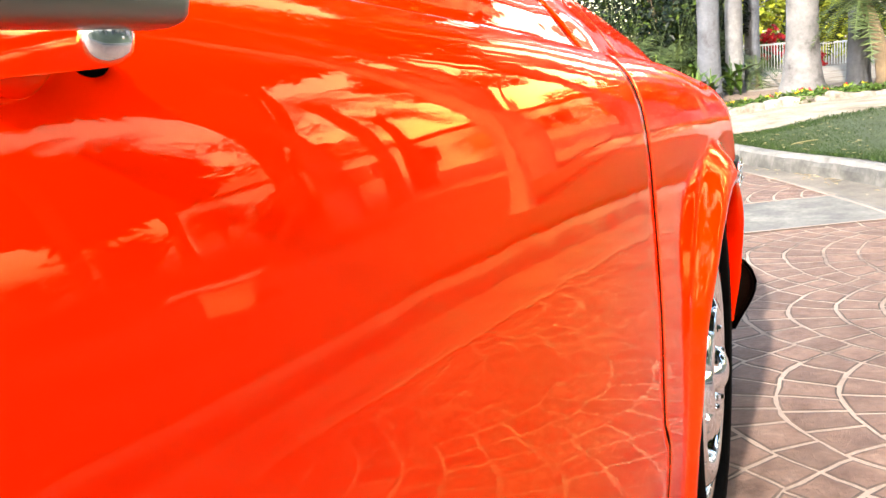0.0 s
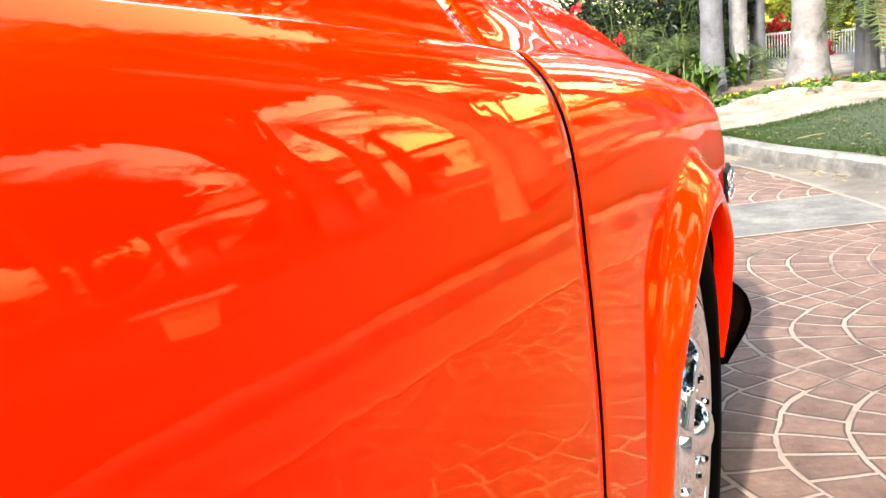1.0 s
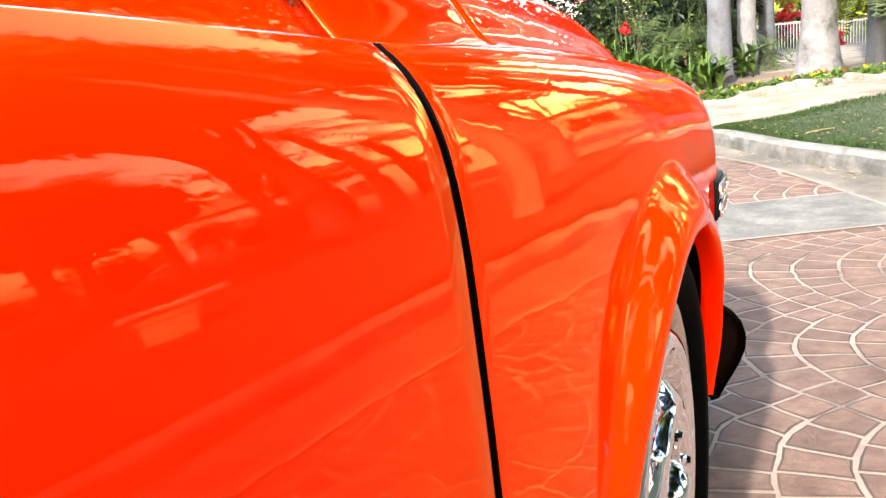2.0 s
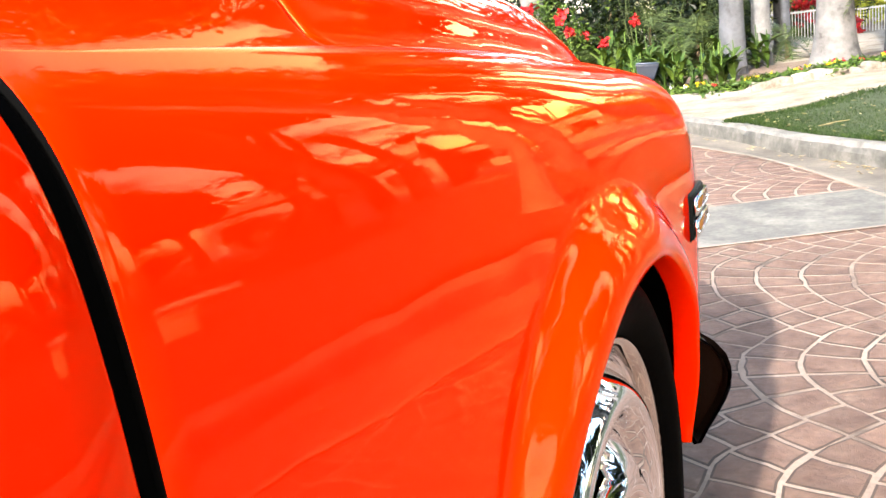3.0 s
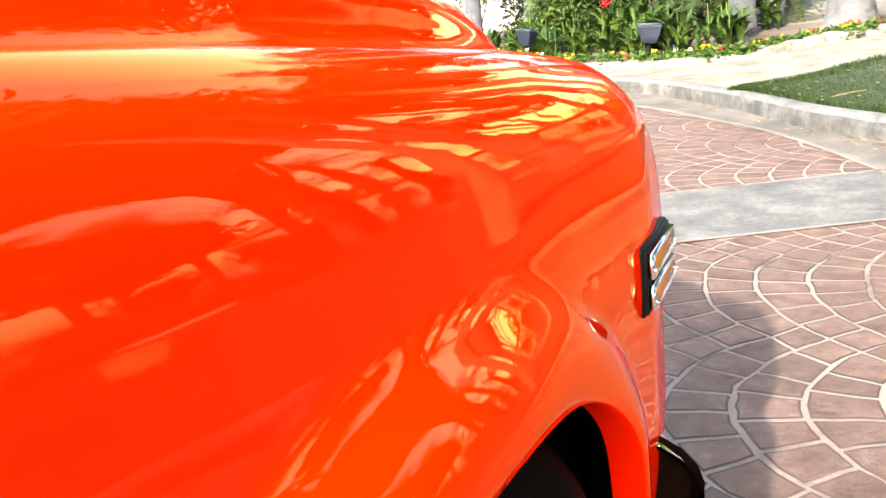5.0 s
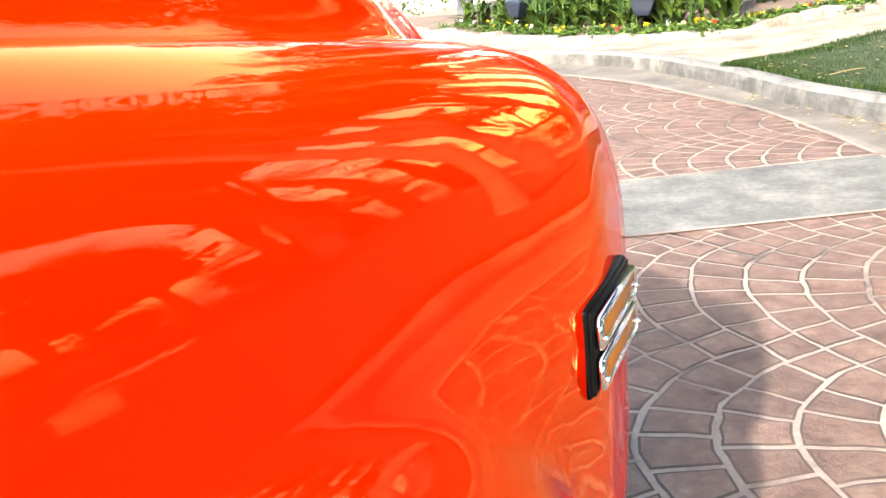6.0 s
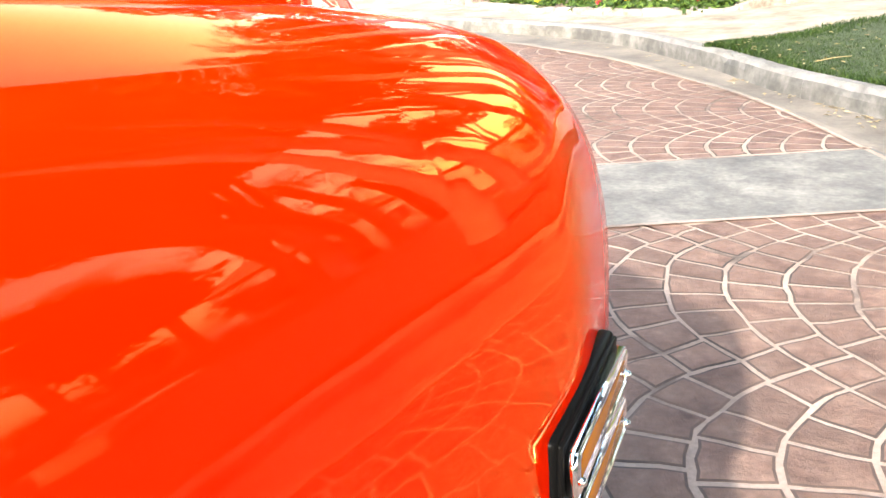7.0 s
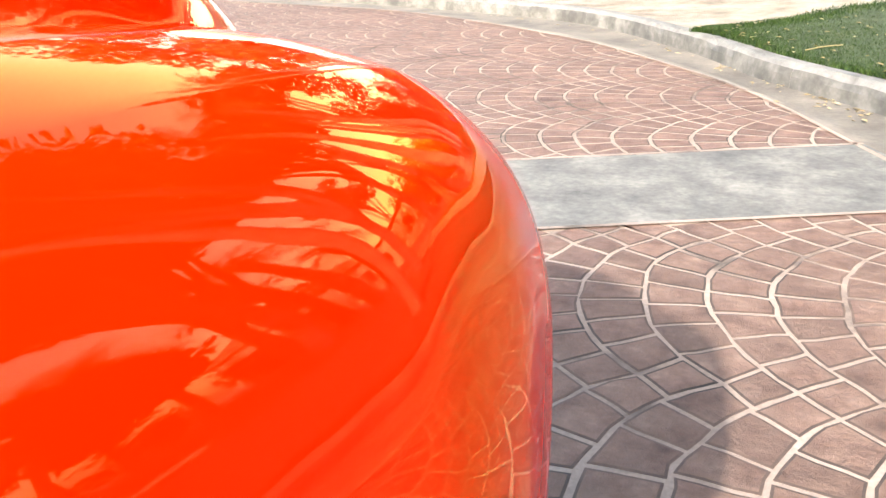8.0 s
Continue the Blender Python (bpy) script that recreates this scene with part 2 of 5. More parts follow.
def curve_at(keys, y):
    """Smooth interpolation (monotone cubic) through keys of (y, value)."""
    ys, vs = [k[0] for k in keys], [k[1] for k in keys]
    if y <= ys[0]:
        return vs[0]
    if y >= ys[-1]:
        return vs[-1]
    n = len(ys)
    d = [(vs[i + 1] - vs[i]) / (ys[i + 1] - ys[i]) for i in range(n - 1)]
    m = [d[0]] + [0.0 if d[i - 1] * d[i] <= 0 else 2 * d[i - 1] * d[i] / (d[i - 1] + d[i]) for i in range(1, n - 1)] + [d[-1]]
    i = max(k for k in range(n - 1) if ys[k] <= y)
    h = ys[i + 1] - ys[i]
    t = (y - ys[i]) / h
    return (vs[i] * (1 + 2 * t) * (1 - t) ** 2 + m[i] * h * t * (1 - t) ** 2 + vs[i + 1] * t * t * (3 - 2 * t) + m[i + 1] * h * t * t * (t - 1))


def smooth_line(pts, per=8):
    """A Catmull-Rom line through points of any dimension."""
    P = np.array(pts, float)
    P = np.vstack([2 * P[0] - P[1], P, 2 * P[-1] - P[-2]])
    out = []
    for i in range(1, len(P) - 2):
        for t in np.linspace(0, 1, per, endpoint=False):
            a, b, c, d = P[i - 1 : i + 3]
            out.append(0.5 * (2 * b + (c - a) * t + (2 * a - 5 * b + 4 * c - d) * t**2 + (3 * b - a - 3 * c + d) * t**3))
    out.append(P[-2])
    return np.array(out)


def step(a, b, v):
    t = min(1.0, max(0.0, (v - a) / (b - a)))
    return t * t * (3 - 2 * t)


# ---- ground: paving, strip, gutter, kerb, lawn ----
# Outer edge of the paving (inner edge of the gutter), the kerb's foot, from far ahead round to the side.
PAVE_EDGE = smooth_line([(-12.0, 9.7), (-8.0, 9.3), (-5.25, 8.5), (-3.35, 7.82), (-1.52, 6.45), (-0.57, 5.35), (-0.08, 4.62), (0.27, 3.89), (0.53, 3.30), (0.77, 2.55), (0.98, 1.65), (1.14, 0.90), (1.27, 0.20), (1.38, -0.60), (1.47, -2.0), (1.54, -4.0), (1.60, -7.0), (1.66, -14.0)], 10)
KERB_FOOT = smooth_line([(-12.0, 10.1), (-8.0, 9.7), (-5.6, 8.95), (-3.76, 8.32), (-1.74, 7.28), (-0.66, 6.0), (-0.1, 5.03), (0.42, 4.32), (0.76, 3.66), (1.05, 2.80), (1.28, 1.80), (1.44, 1.00), (1.58, 0.28), (1.70, -0.60), (1.79, -2.0), (1.86, -4.0), (1.92, -7.0), (1.98, -14.0)], 10)
STRIP_A, STRIP_W = np.array([-0.551, 2.587]), 0.72
STRIP_T = np.array([0.906, 0.423]) / np.linalg.norm([0.906, 0.423])
STRIP_N = np.array([-STRIP_T[1], STRIP_T[0]])


def sided(line, p):
    """How far p lies beyond a line on its left-hand (outer) side, with the nearest point and the outward normal."""
    d = line - p
    i = int(np.argmin((d * d).sum(1)))
    a, b = line[max(0, i - 1)], line[min(len(line) - 1, i + 1)]
    t = (b - a) / np.linalg.norm(b - a)
    n = np.array([-t[1], t[0]])
    return float((p - line[i]) @ n), line[i], n


def clip_poly(poly, at, n):
    """Keeps the part of a polygon with (p - at).n <= 0."""
    out = []
    for i in range(len(poly)):
        a, b = poly[i], poly[(i + 1) % len(poly)]
        da, db = (a - at) @ n, (b - at) @ n
        if da <= 0:
            out.append(a)
        if da * db < 0:
            out.append(a + (b - a) * (da / (da - db)))
    return out


def area(poly):
    return 0.5 * sum(a[0] * b[1] - b[0] * a[1] for a, b in zip(poly, poly[1:] + poly[:1]))


def shrink(poly, d):
    """Moves each side of a convex-ish polygon inwards by d."""
    n = len(poly)
    out = []
    for i in range(n):
        a, b, c = poly[i - 1], poly[i], poly[(i + 1) % n]
        u, v = b - a, c - b
        u, v = u / (np.linalg.norm(u) + 1e-9), v / (np.linalg.norm(v) + 1e-9)
        nu, nv = np.array([-u[1], u[0]]), np.array([-v[1], v[0]])
        m = nu + nv
        m = m / max(0.5, 1 + nu @ nv)
        out.append(b + m * d)
    return out


FAN_V = np.array([-0.129, 0.992])  # along the row of fans
FAN_U = np.array([0.992, 0.129])  # the way the fans open
FAN_W, FAN_R, FAN_P = 0.77, 0.48, 0.152


def wander(q):
    """Uneven hand-laid lines: a slow drift and a small kink."""
    a = noise.noise_vector(Vector((q[0] * 2.1, q[1] * 2.1, 0.0)))
    b = noise.noise_vector(Vector((q[0] * 9.0, q[1] * 9.0, 4.0)))
    return q + np.array([a.x, a.y]) * 0.030 + np.array([b.x, b.y]) * 0.013


def fan_slip(v):
    """Neighbouring fans were not laid quite level with one another."""
    return curve_at([(-6.0, 0.02), (-3.0, -0.02), (0.68, 0.009), (1.45, -0.034), (2.22, 0.045), (3.0, 0.0), (4.5, 0.03), (8.0, -0.02)], v)


def fan_stones():
    """Every paving stone of the fan pattern as a polygon (anticlockwise): wedges in stacked arcs, kites where two fans meet."""
    rng = random.Random(7)
    half = FAN_W / 2
    amax = math.asin(half / FAN_R)
    cuts = 7
    stones = []

    def square_to(a):
        """The angle at which the joint square to one arc meets the next arc."""
        return math.asin(math.sin(a) * (1 - FAN_P * math.cos(a) / FAN_R))

    for bay in range(-12, 16):
        vc = 1.45 + bay * FAN_W

        def place(u, v):
            return FAN_U * (u + fan_slip(v)) + FAN_V * v

        def arc(a, u):
            return place(u + FAN_R * (1 - math.cos(a)), vc + FAN_R * math.sin(a))

        for ring in range(-75, 34):
            u0 = 0.18 + ring * FAN_P
            c = FAN_U * u0 + FAN_V * vc
            if sided(PAVE_EDGE, c)[0] > 0.6 or c[1] < -9 or c[0] < -11:
                continue
            shift = 0.5 * (ring % 2) / cuts
            marks = [-amax]
            for k in range(cuts + 1):
                a = -amax + 2 * amax * ((k + shift) / cuts + rng.uniform(-0.014, 0.014))
                if -amax + 0.08 < a < amax - 0.08:
                    marks.append(a)
            marks.append(amax)
            for a0, a1 in zip(marks, marks[1:]):
                am = (a0 + a1) / 2
                b0, bm_, b1 = square_to(a0), square_to(am), square_to(a1)
                stones.append([arc(a0, u0), arc(b0, u0 + FAN_P), arc(bm_, u0 + FAN_P), arc(b1, u0 + FAN_P), arc(a1, u0), arc(am, u0)])
            inner = square_to(amax)
            mirror = place(u0 + FAN_P + FAN_R * (1 - math.cos(inner)), vc + FAN_W - FAN_R * math.sin(inner))
            stones.append([arc(amax, u0), arc(inner, u0 + FAN_P), arc(amax, u0 + FAN_P), mirror])
    stones = [[wander(q) for q in poly] for poly in stones]
    stones = [poly if area(poly) > 0 else poly[::-1] for poly in stones]
    kept = []
    for poly in stones:
        c = sum(poly) / len(poly)
        d, at, n = sided(PAVE_EDGE, c)
        if d > 0.15:
            continue
        if d > -0.2:
            poly = clip_poly(poly, at, n)
        if len(poly) < 3:
            continue
        s = (c - STRIP_A) @ STRIP_N
        if s < STRIP_W / 2:
            poly = clip_poly(poly, STRIP_A, STRIP_N)
        else:
            poly = clip_poly(poly, STRIP_A + STRIP_N * STRIP_W, -STRIP_N)
        if len(poly) < 3 or abs(area(poly)) < 0.0025:
            continue
        worn = 0.0022 * noise.noise(Vector((c[0] * 2.6, c[1] * 2.6, 2.0)))
        small = shrink(ragged(poly) if c[1] > -0.6 and c[1] < 5.5 else poly, (0.0050 if s < STRIP_W / 2 else 0.0062) + worn + rng.uniform(-0.0008, 0.002))
        if area(small) < 0.0012:
            continue
        kept.append(small)
    return kept


def ragged(poly):
    """Breaks each side of a stone into short uneven pieces."""
    out = []
    for a, b in zip(poly, poly[1:] + poly[:1]):
        m = max(1, min(3, int(np.linalg.norm(b - a) / 0.035)))
        for k in range(m):
            q = a + (b - a) * (k / m)
            c = noise.noise_vector(Vector((q[0] * 27.0, q[1] * 27.0, 9.0)))
            out.append(q + np.array([c.x, c.y]) * 0.0065)
    return out


def stone_mesh(poly, h=0.003, bevel=0.0055):
    """Top, bevel and skirt of one stone over z = -h."""
    n = len(poly)
    top = shrink(poly, bevel)
    if area(top) < 0.0006:
        top = poly
    verts = [(*q, -h) for q in poly] + [(*q, -0.0009) for q in poly] + [(*q, 0.0) for q in top]
    faces = [tuple(range(2 * n, 3 * n))]
    for k in range(2):
        for i in range(n):
            j = (i + 1) % n
            faces.append((k * n + i, k * n + j, (k + 1) * n + j, (k + 1) * n + i))
    return verts, faces


def ribbon(a, b, za, zb):
    """A strip of quads between two lines of the same length."""
    verts = [(*q, za) for q in a] + [(*q, zb) for q in b]
    n = len(a)
    return verts, [(i, i + 1, n + i + 1, n + i) for i in range(n - 1)]


def outward(line, d):
    t = np.gradient(line, axis=0)
    t /= np.linalg.norm(t, axis=1)[:, None]
    return line + np.stack([-t[:, 1], t[:, 0]], 1) * d


def land(x, y):
    """Height of the planted ground beyond the kerb."""
    d = sided(KERB_FOOT, np.array([x, y]))[0]
    if d <= 0.11:
        return 0.11
    rise = 0.11 + 0.10 * step(0.11, 2.6, d) + 0.05 * step(2.6, 6, d)
    return rise + 0.015 * noise.noise(Vector((x * 1.3, y * 1.3, 0.0)))


def build_ground():
    # one sheet to the horizon, under everything
    R = 900.0
    ring = [0, 3, 8, 16, 30, 60, 140, 400, R]
    verts, faces = [(0, 0, -0.03)], []
    for r in ring[1:]:
        for k in range(48):
            a = 2 * math.pi * k / 48
            verts.append((r * math.cos(a), r * math.sin(a), -0.03))
    for k in range(48):
        faces.append((0, 1 + k, 1 + (k + 1) % 48))
    for i in range(len(ring) - 2):
        for k in range(48):
            a, b = 1 + i * 48 + k, 1 + i * 48 + (k + 1) % 48
            faces.append((a, a + 48, b + 48, b))
    tagged(mesh_ob("ground", verts, faces, SAND), "pale dry sandy ground reaching the horizon", "ground", kind="structure")
    # mortar bed of the paving
    inner = np.stack([np.full(len(PAVE_EDGE), -16.0), np.linspace(9.7, -14, len(PAVE_EDGE))], 1)
    v, f = ribbon(inner, PAVE_EDGE, -0.0018, -0.0018)
    bed = tagged(mesh_ob("pavement", v, f, JOINT), "reddish-brown fan-patterned stamped paving with pale joints", "paving", kind="structure")
    # concrete strip across the drive
    lo, hi = -9.0, 1.32
    n = 60
    ss = np.linspace(lo, hi, n)
    a = np.array([STRIP_A + STRIP_T * s for s in ss])
    b = np.array([STRIP_A + STRIP_N * STRIP_W + STRIP_T * (s - 0.01) for s in ss])
    v, f = ribbon(a, b, 0.004, 0.004)
    m = len(a)
    v += [(*q, -0.02) for q in a] + [(*q, -0.02) for q in b]
    f += [(2 * m + i, 2 * m + i + 1, i + 1, i) for i in range(m - 1)] + [(m + i, m + i + 1, 3 * m + i + 1, 3 * m + i) for i in range(m - 1)]
    tagged(mesh_ob("concrete_strip", v, f, CONCRETE, smooth=False), "grey brushed concrete strip across the paving", "concrete strip", kind="structure")
    # pale mortar lines that border the paving along the strip and the gutter
    for name, line, d0, d1 in (("mortar_border", a, -0.020, -0.001), ("mortar_border", b, 0.001, 0.020)):
        lo_, hi_ = line + STRIP_N * d0, line + STRIP_N * d1
        v, f = ribbon(lo_, hi_, 0.0052, 0.0052)
        tagged(mesh_ob(name, v, f, JOINT, smooth=False), "thin pale mortar line beside the concrete strip", "mortar line", kind="structure")
    v, f = ribbon(outward(PAVE_EDGE, -0.026), outward(PAVE_EDGE, -0.004), 0.0052, 0.0052)
    tagged(mesh_ob("mortar_border", v, f, JOINT, smooth=False), "thin pale mortar line along the gutter", "mortar line", kind="structure")
    # gutter: gently dished concrete between paving and kerb
    rows = [(*q, -0.012) for q in PAVE_EDGE]
    for k, t in enumerate(np.linspace(0, 1, 5)):
        line = PAVE_EDGE * (1 - t) + KERB_FOOT * t
        rows += [(*q, 0.002 - 0.014 * math.sin(math.pi * t) * 0.6) for q in line]
    tagged(mesh_ob("gutter", rows, grid_faces(6, len(PAVE_EDGE), flip=True), GUTTER), "pale concrete gutter beside the kerb", "gutter", kind="structure")
    # kerb: separate cast lengths with worn tops
    rng = random.Random(3)
    L = np.r_[0, np.cumsum(np.linalg.norm(np.diff(KERB_FOOT, axis=0), axis=1))]
    kerb = empty("kerb", label="worn pale concrete kerb with stained face", category="kerb", kind="structure")
    profile = [(0.0, -0.02), (0.004, 0.06), (0.010, 0.098), (0.022, 0.113), (0.045, 0.12), (0.10, 0.121), (0.115, 0.112), (0.12, -0.02)]
    s = 0.0
    while s < L[-1] - 0.5:
        e = min(s + 0.92, L[-1])
        m = 12
        verts = []
        for k in range(m):
            q = s + 0.001 + (e - s - 0.002) * k / (m - 1)
            x, y = np.interp(q, L, KERB_FOOT[:, 0]), np.interp(q, L, KERB_FOOT[:, 1])
            x1, y1 = np.interp(q + 0.02, L, KERB_FOOT[:, 0]), np.interp(q + 0.02, L, KERB_FOOT[:, 1])
            t = np.array([x1 - x, y1 - y])
            t = t / (np.linalg.norm(t) + 1e-9)
            nn = np.array([-t[1], t[0]])
            chip = 0.024 * max(0, noise.noise(Vector((x * 6, y * 6, 3)))) + (0.004 if k in (0, m - 1) else 0)
            for i, (o, z) in enumerate(profile):
                w = chip if i in (2, 3) else 0
                verts.append((x + nn[0] * (o + w), y + nn[1] * (o + w), z - w * 0.8))
        c = len(profile)
        faces = grid_faces(m, c, flip=True) + [tuple(range(c)), tuple(range((m - 1) * c, m * c))[::-1]]
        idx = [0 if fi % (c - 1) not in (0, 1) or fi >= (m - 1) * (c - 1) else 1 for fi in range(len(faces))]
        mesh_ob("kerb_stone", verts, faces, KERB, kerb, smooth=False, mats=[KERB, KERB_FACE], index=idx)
        s = e
    # planted land beyond the kerb, one sheet
    outs = [0.11, 0.4, 0.8, 1.3, 1.9, 2.6, 3.4, 4.4, 6, 9, 14, 22, 34]
    verts = []
    for o in outs:
        for q in outward(KERB_FOOT, o):
            verts.append((q[0], q[1], land(q[0], q[1]) if o < 20 else 0.26))
    tagged(mesh_ob("sandy_verge", verts, grid_faces(len(outs), len(KERB_FOOT), flip=True), SAND), "sunlit cream sandy verge behind the kerb", "verge", kind="structure")
    return bed


LAWN_EDGE = smooth_line([(-0.56, 5.95), (-0.33, 6.15), (-0.05, 6.5), (0.3, 6.95), (1.0, 7.4), (2.4, 8.2), (5.0, 8.4), (9.0, 7.0), (12.0, 3.0), (13.0, -3.0), (13.0, -12.0)], 8)


def build_lawn():
    n = len(LAWN_EDGE)
    base = outward(KERB_FOOT, 0.125)
    k0 = int(np.argmin(((base - LAWN_EDGE[0]) ** 2).sum(1)))
    k1 = int(np.argmin(((base - np.array([2.1, -12.0])) ** 2).sum(1)))
    idx = np.linspace(k0, k1, n)
    front = np.stack([np.interp(idx, np.arange(len(base)), base[:, i]) for i in (0, 1)], 1)
    verts = []
    m = 14
    for t in np.linspace(0, 1, m):
        for q in front * (1 - t) + LAWN_EDGE * t:
            edge = min(t, 1 - t)
            verts.append((q[0], q[1], land(*q) + 0.006 + 0.02 * step(0, 0.15, edge)))
    tagged(mesh_ob("lawn", verts, grid_faces(m, n, flip=True), LAWN), "short green lawn strewn with dry bits", "lawn", kind="structure")
    rng = np.random.default_rng(5)
    # blades
    N = 42000
    v, f = [], []
    for _ in range(N):
        i = rng.random() ** 1.3 * (n - 2) * 0.45
        t = rng.uniform(0.0, 1.0)
        k = int(i)
        w = i - k
        a, b = front[k] * (1 - w) + front[k + 1] * w, LAWN_EDGE[k] * (1 - w) + LAWN_EDGE[k + 1] * w
        q = a * (1 - t) + b * t + rng.normal(0, 0.015, 2)
        z = land(*q) + 0.02
        h = rng.uniform(0.008, 0.022)
        an = rng.uniform(0, 6.28)
        dx, dy = math.cos(an) * 0.004, math.sin(an) * 0.004
        lx, ly = rng.normal(0, 0.012, 2)
        o = len(v)
        v += [(q[0] - dx, q[1] - dy, z - 0.01), (q[0] + dx, q[1] + dy, z - 0.01), (q[0] + lx, q[1] + ly, z + h)]
        f.append((o, o + 1, o + 2))
    tagged(mesh_ob("grass", v, f, GRASS, smooth=False), "dense short green grass blades", "grass", kind="stuff")
    # dry bits on the lawn and in the gutter
    v, f = [], []
    heaps = [((0.22, 4.60), 0.07), ((0.36, 4.32), 0.06), ((0.02, 4.89), 0.05), ((-0.30, 5.34), 0.05)]
    for k in range(330):
        if k >= 260:  # blown together against the kerb
            (hx_, hy_), r_ = heaps[0 if k < 296 else 1 + k % 3]
            a, z = np.array([hx_ + rng.normal(0, r_), hy_ + rng.normal(0, r_ * 1.2)]), 0.006
        elif k < 170:
            i = rng.random() * n * 0.6
            t = rng.random()
            a = front[int(i)] * (1 - t) + LAWN_EDGE[int(i)] * t
            z = land(*a) + 0.036
        else:
            i = int(rng.uniform(0.12, 0.8) * len(KERB_FOOT))
            a = PAVE_EDGE[i] * 0.35 + KERB_FOOT[i] * 0.65 + rng.normal(0, 0.06, 2)
            z = 0.006
        s, an = rng.uniform(0.008, 0.026), rng.uniform(0, 6.28)
        c, d = math.cos(an) * s, math.sin(an) * s
        o = len(v)
        v += [(a[0] - c, a[1] - d, z), (a[0] + d * 0.4, a[1] - c * 0.4, z + 0.006), (a[0] + c, a[1] + d, z + 0.002), (a[0] - d * 0.4, a[1] + c * 0.4, z + 0.004)]
        f.append((o, o + 1, o + 2, o + 3))
    tagged(mesh_ob("leaf_litter", v, f, DRY, smooth=False), "scattered dry yellow leaf bits", "leaf litter", kind="stuff")
    # one long dry twig on the lawn
    pts = smooth_line([(0.089, 4.858, 0.185), (0.176, 4.957, 0.19), (0.258, 5.035, 0.188)], 6)
    vs, fs = tube(pts, [0.0028] * len(pts), 6)
    tagged(mesh_ob("twig", vs, fs, DRY), "long dry straw-coloured twig lying on the lawn", "twig")


def tube(pts, radii, sides=8, caps=True):
    P = np.array(pts, float)
    T = np.gradient(P, axis=0)
    T /= np.linalg.norm(T, axis=1)[:, None] + 1e-9
    verts, faces = [], []
    ref = np.array([0, 0, 1.0]) if abs(T[0][2]) < 0.9 else np.array([1.0, 0, 0])
    for p, t, r in zip(P, T, radii):
        a = np.cross(t, ref)
        a /= np.linalg.norm(a)
        b = np.cross(t, a)
        for k in range(sides):
            an = 2 * math.pi * k / sides
            verts.append(tuple(p + r * (math.cos(an) * a + math.sin(an) * b)))
    n = len(P)
    for i in range(n - 1):
        for k in range(sides):
            l = (k + 1) % sides
            faces.append((i * sides + k, i * sides + l, (i + 1) * sides + l, (i + 1) * sides + k))
    if caps:
        faces += [tuple(range(sides))[::-1], tuple(range((n - 1) * sides, n * sides))]
    return verts, faces


pavement = build_ground()
build_lawn()


# ---- the car: sections along y, x to its right, wheel centre over (0, 0) ----
HUB_Z = 0.345
SHOULDER = [(-2.6, 0.978), (-1.4, 0.966), (-0.9, 0.944), (-0.52, 0.917), (-0.3, 0.902), (0.0, 0.876), (0.2, 0.855), (0.4, 0.837), (0.5, 0.829), (0.57, 0.821), (0.65, 0.8075), (0.72, 0.787), (0.8, 0.749), (0.88, 0.695), (0.94, 0.640)]
VALLEY = [(-2.6, 0.050), (-0.5, 0.050), (-0.3, 0.066), (0.0, 0.092), (0.3, 0.110), (0.5, 0.122), (0.6, 0.140), (0.94, 0.160)]
VALLEY_Z = [(-2.6, 0.976), (-1.4, 0.964), (-0.9, 0.942), (-0.52, 0.917), (-0.3, 0.910), (0.0, 0.893), (0.2, 0.876), (0.4, 0.855), (0.5, 0.8425), (0.6, 0.829), (0.7, 0.803), (0.8, 0.752), (0.88, 0.697), (0.94, 0.640)]
NOSE = [(-2.6, -0.02), (-1.2, 0.0), (0.2, 0.0), (0.42, 0.001), (0.5, 0.0005), (0.6, -0.0105), (0.7, -0.0305), (0.78, -0.052), (0.85, -0.102), (0.90, -0.150), (0.94, -0.23)]
SIDE = [(-2.6, -0.006), (-0.6, -0.004), (-0.3, 0.0), (0.0, 0.006), (0.3, 0.008), (0.5, 0.011), (0.95, 0.018)]
HOOD_UP = [(-2.6, 0.20), (-0.4, 0.20), (0.3, 0.195), (0.6, 0.180), (0.75, 0.155), (0.86, 0.105), (0.92, 0.05), (0.94, 0.02)]
ARCH_Y, ARCH_A, ARCH_B = 0.020, 0.334, 0.334
ARCH_F = 0.376  # the arch reaches farther ahead of the wheel than behind it


def arch_half(y):
    return ARCH_F if y > ARCH_Y else ARCH_A


def arch_z(y):
    u = (y - ARCH_Y) / arch_half(y)
    return HUB_Z + ARCH_B * math.sqrt(max(0.0, 1 - u * u))


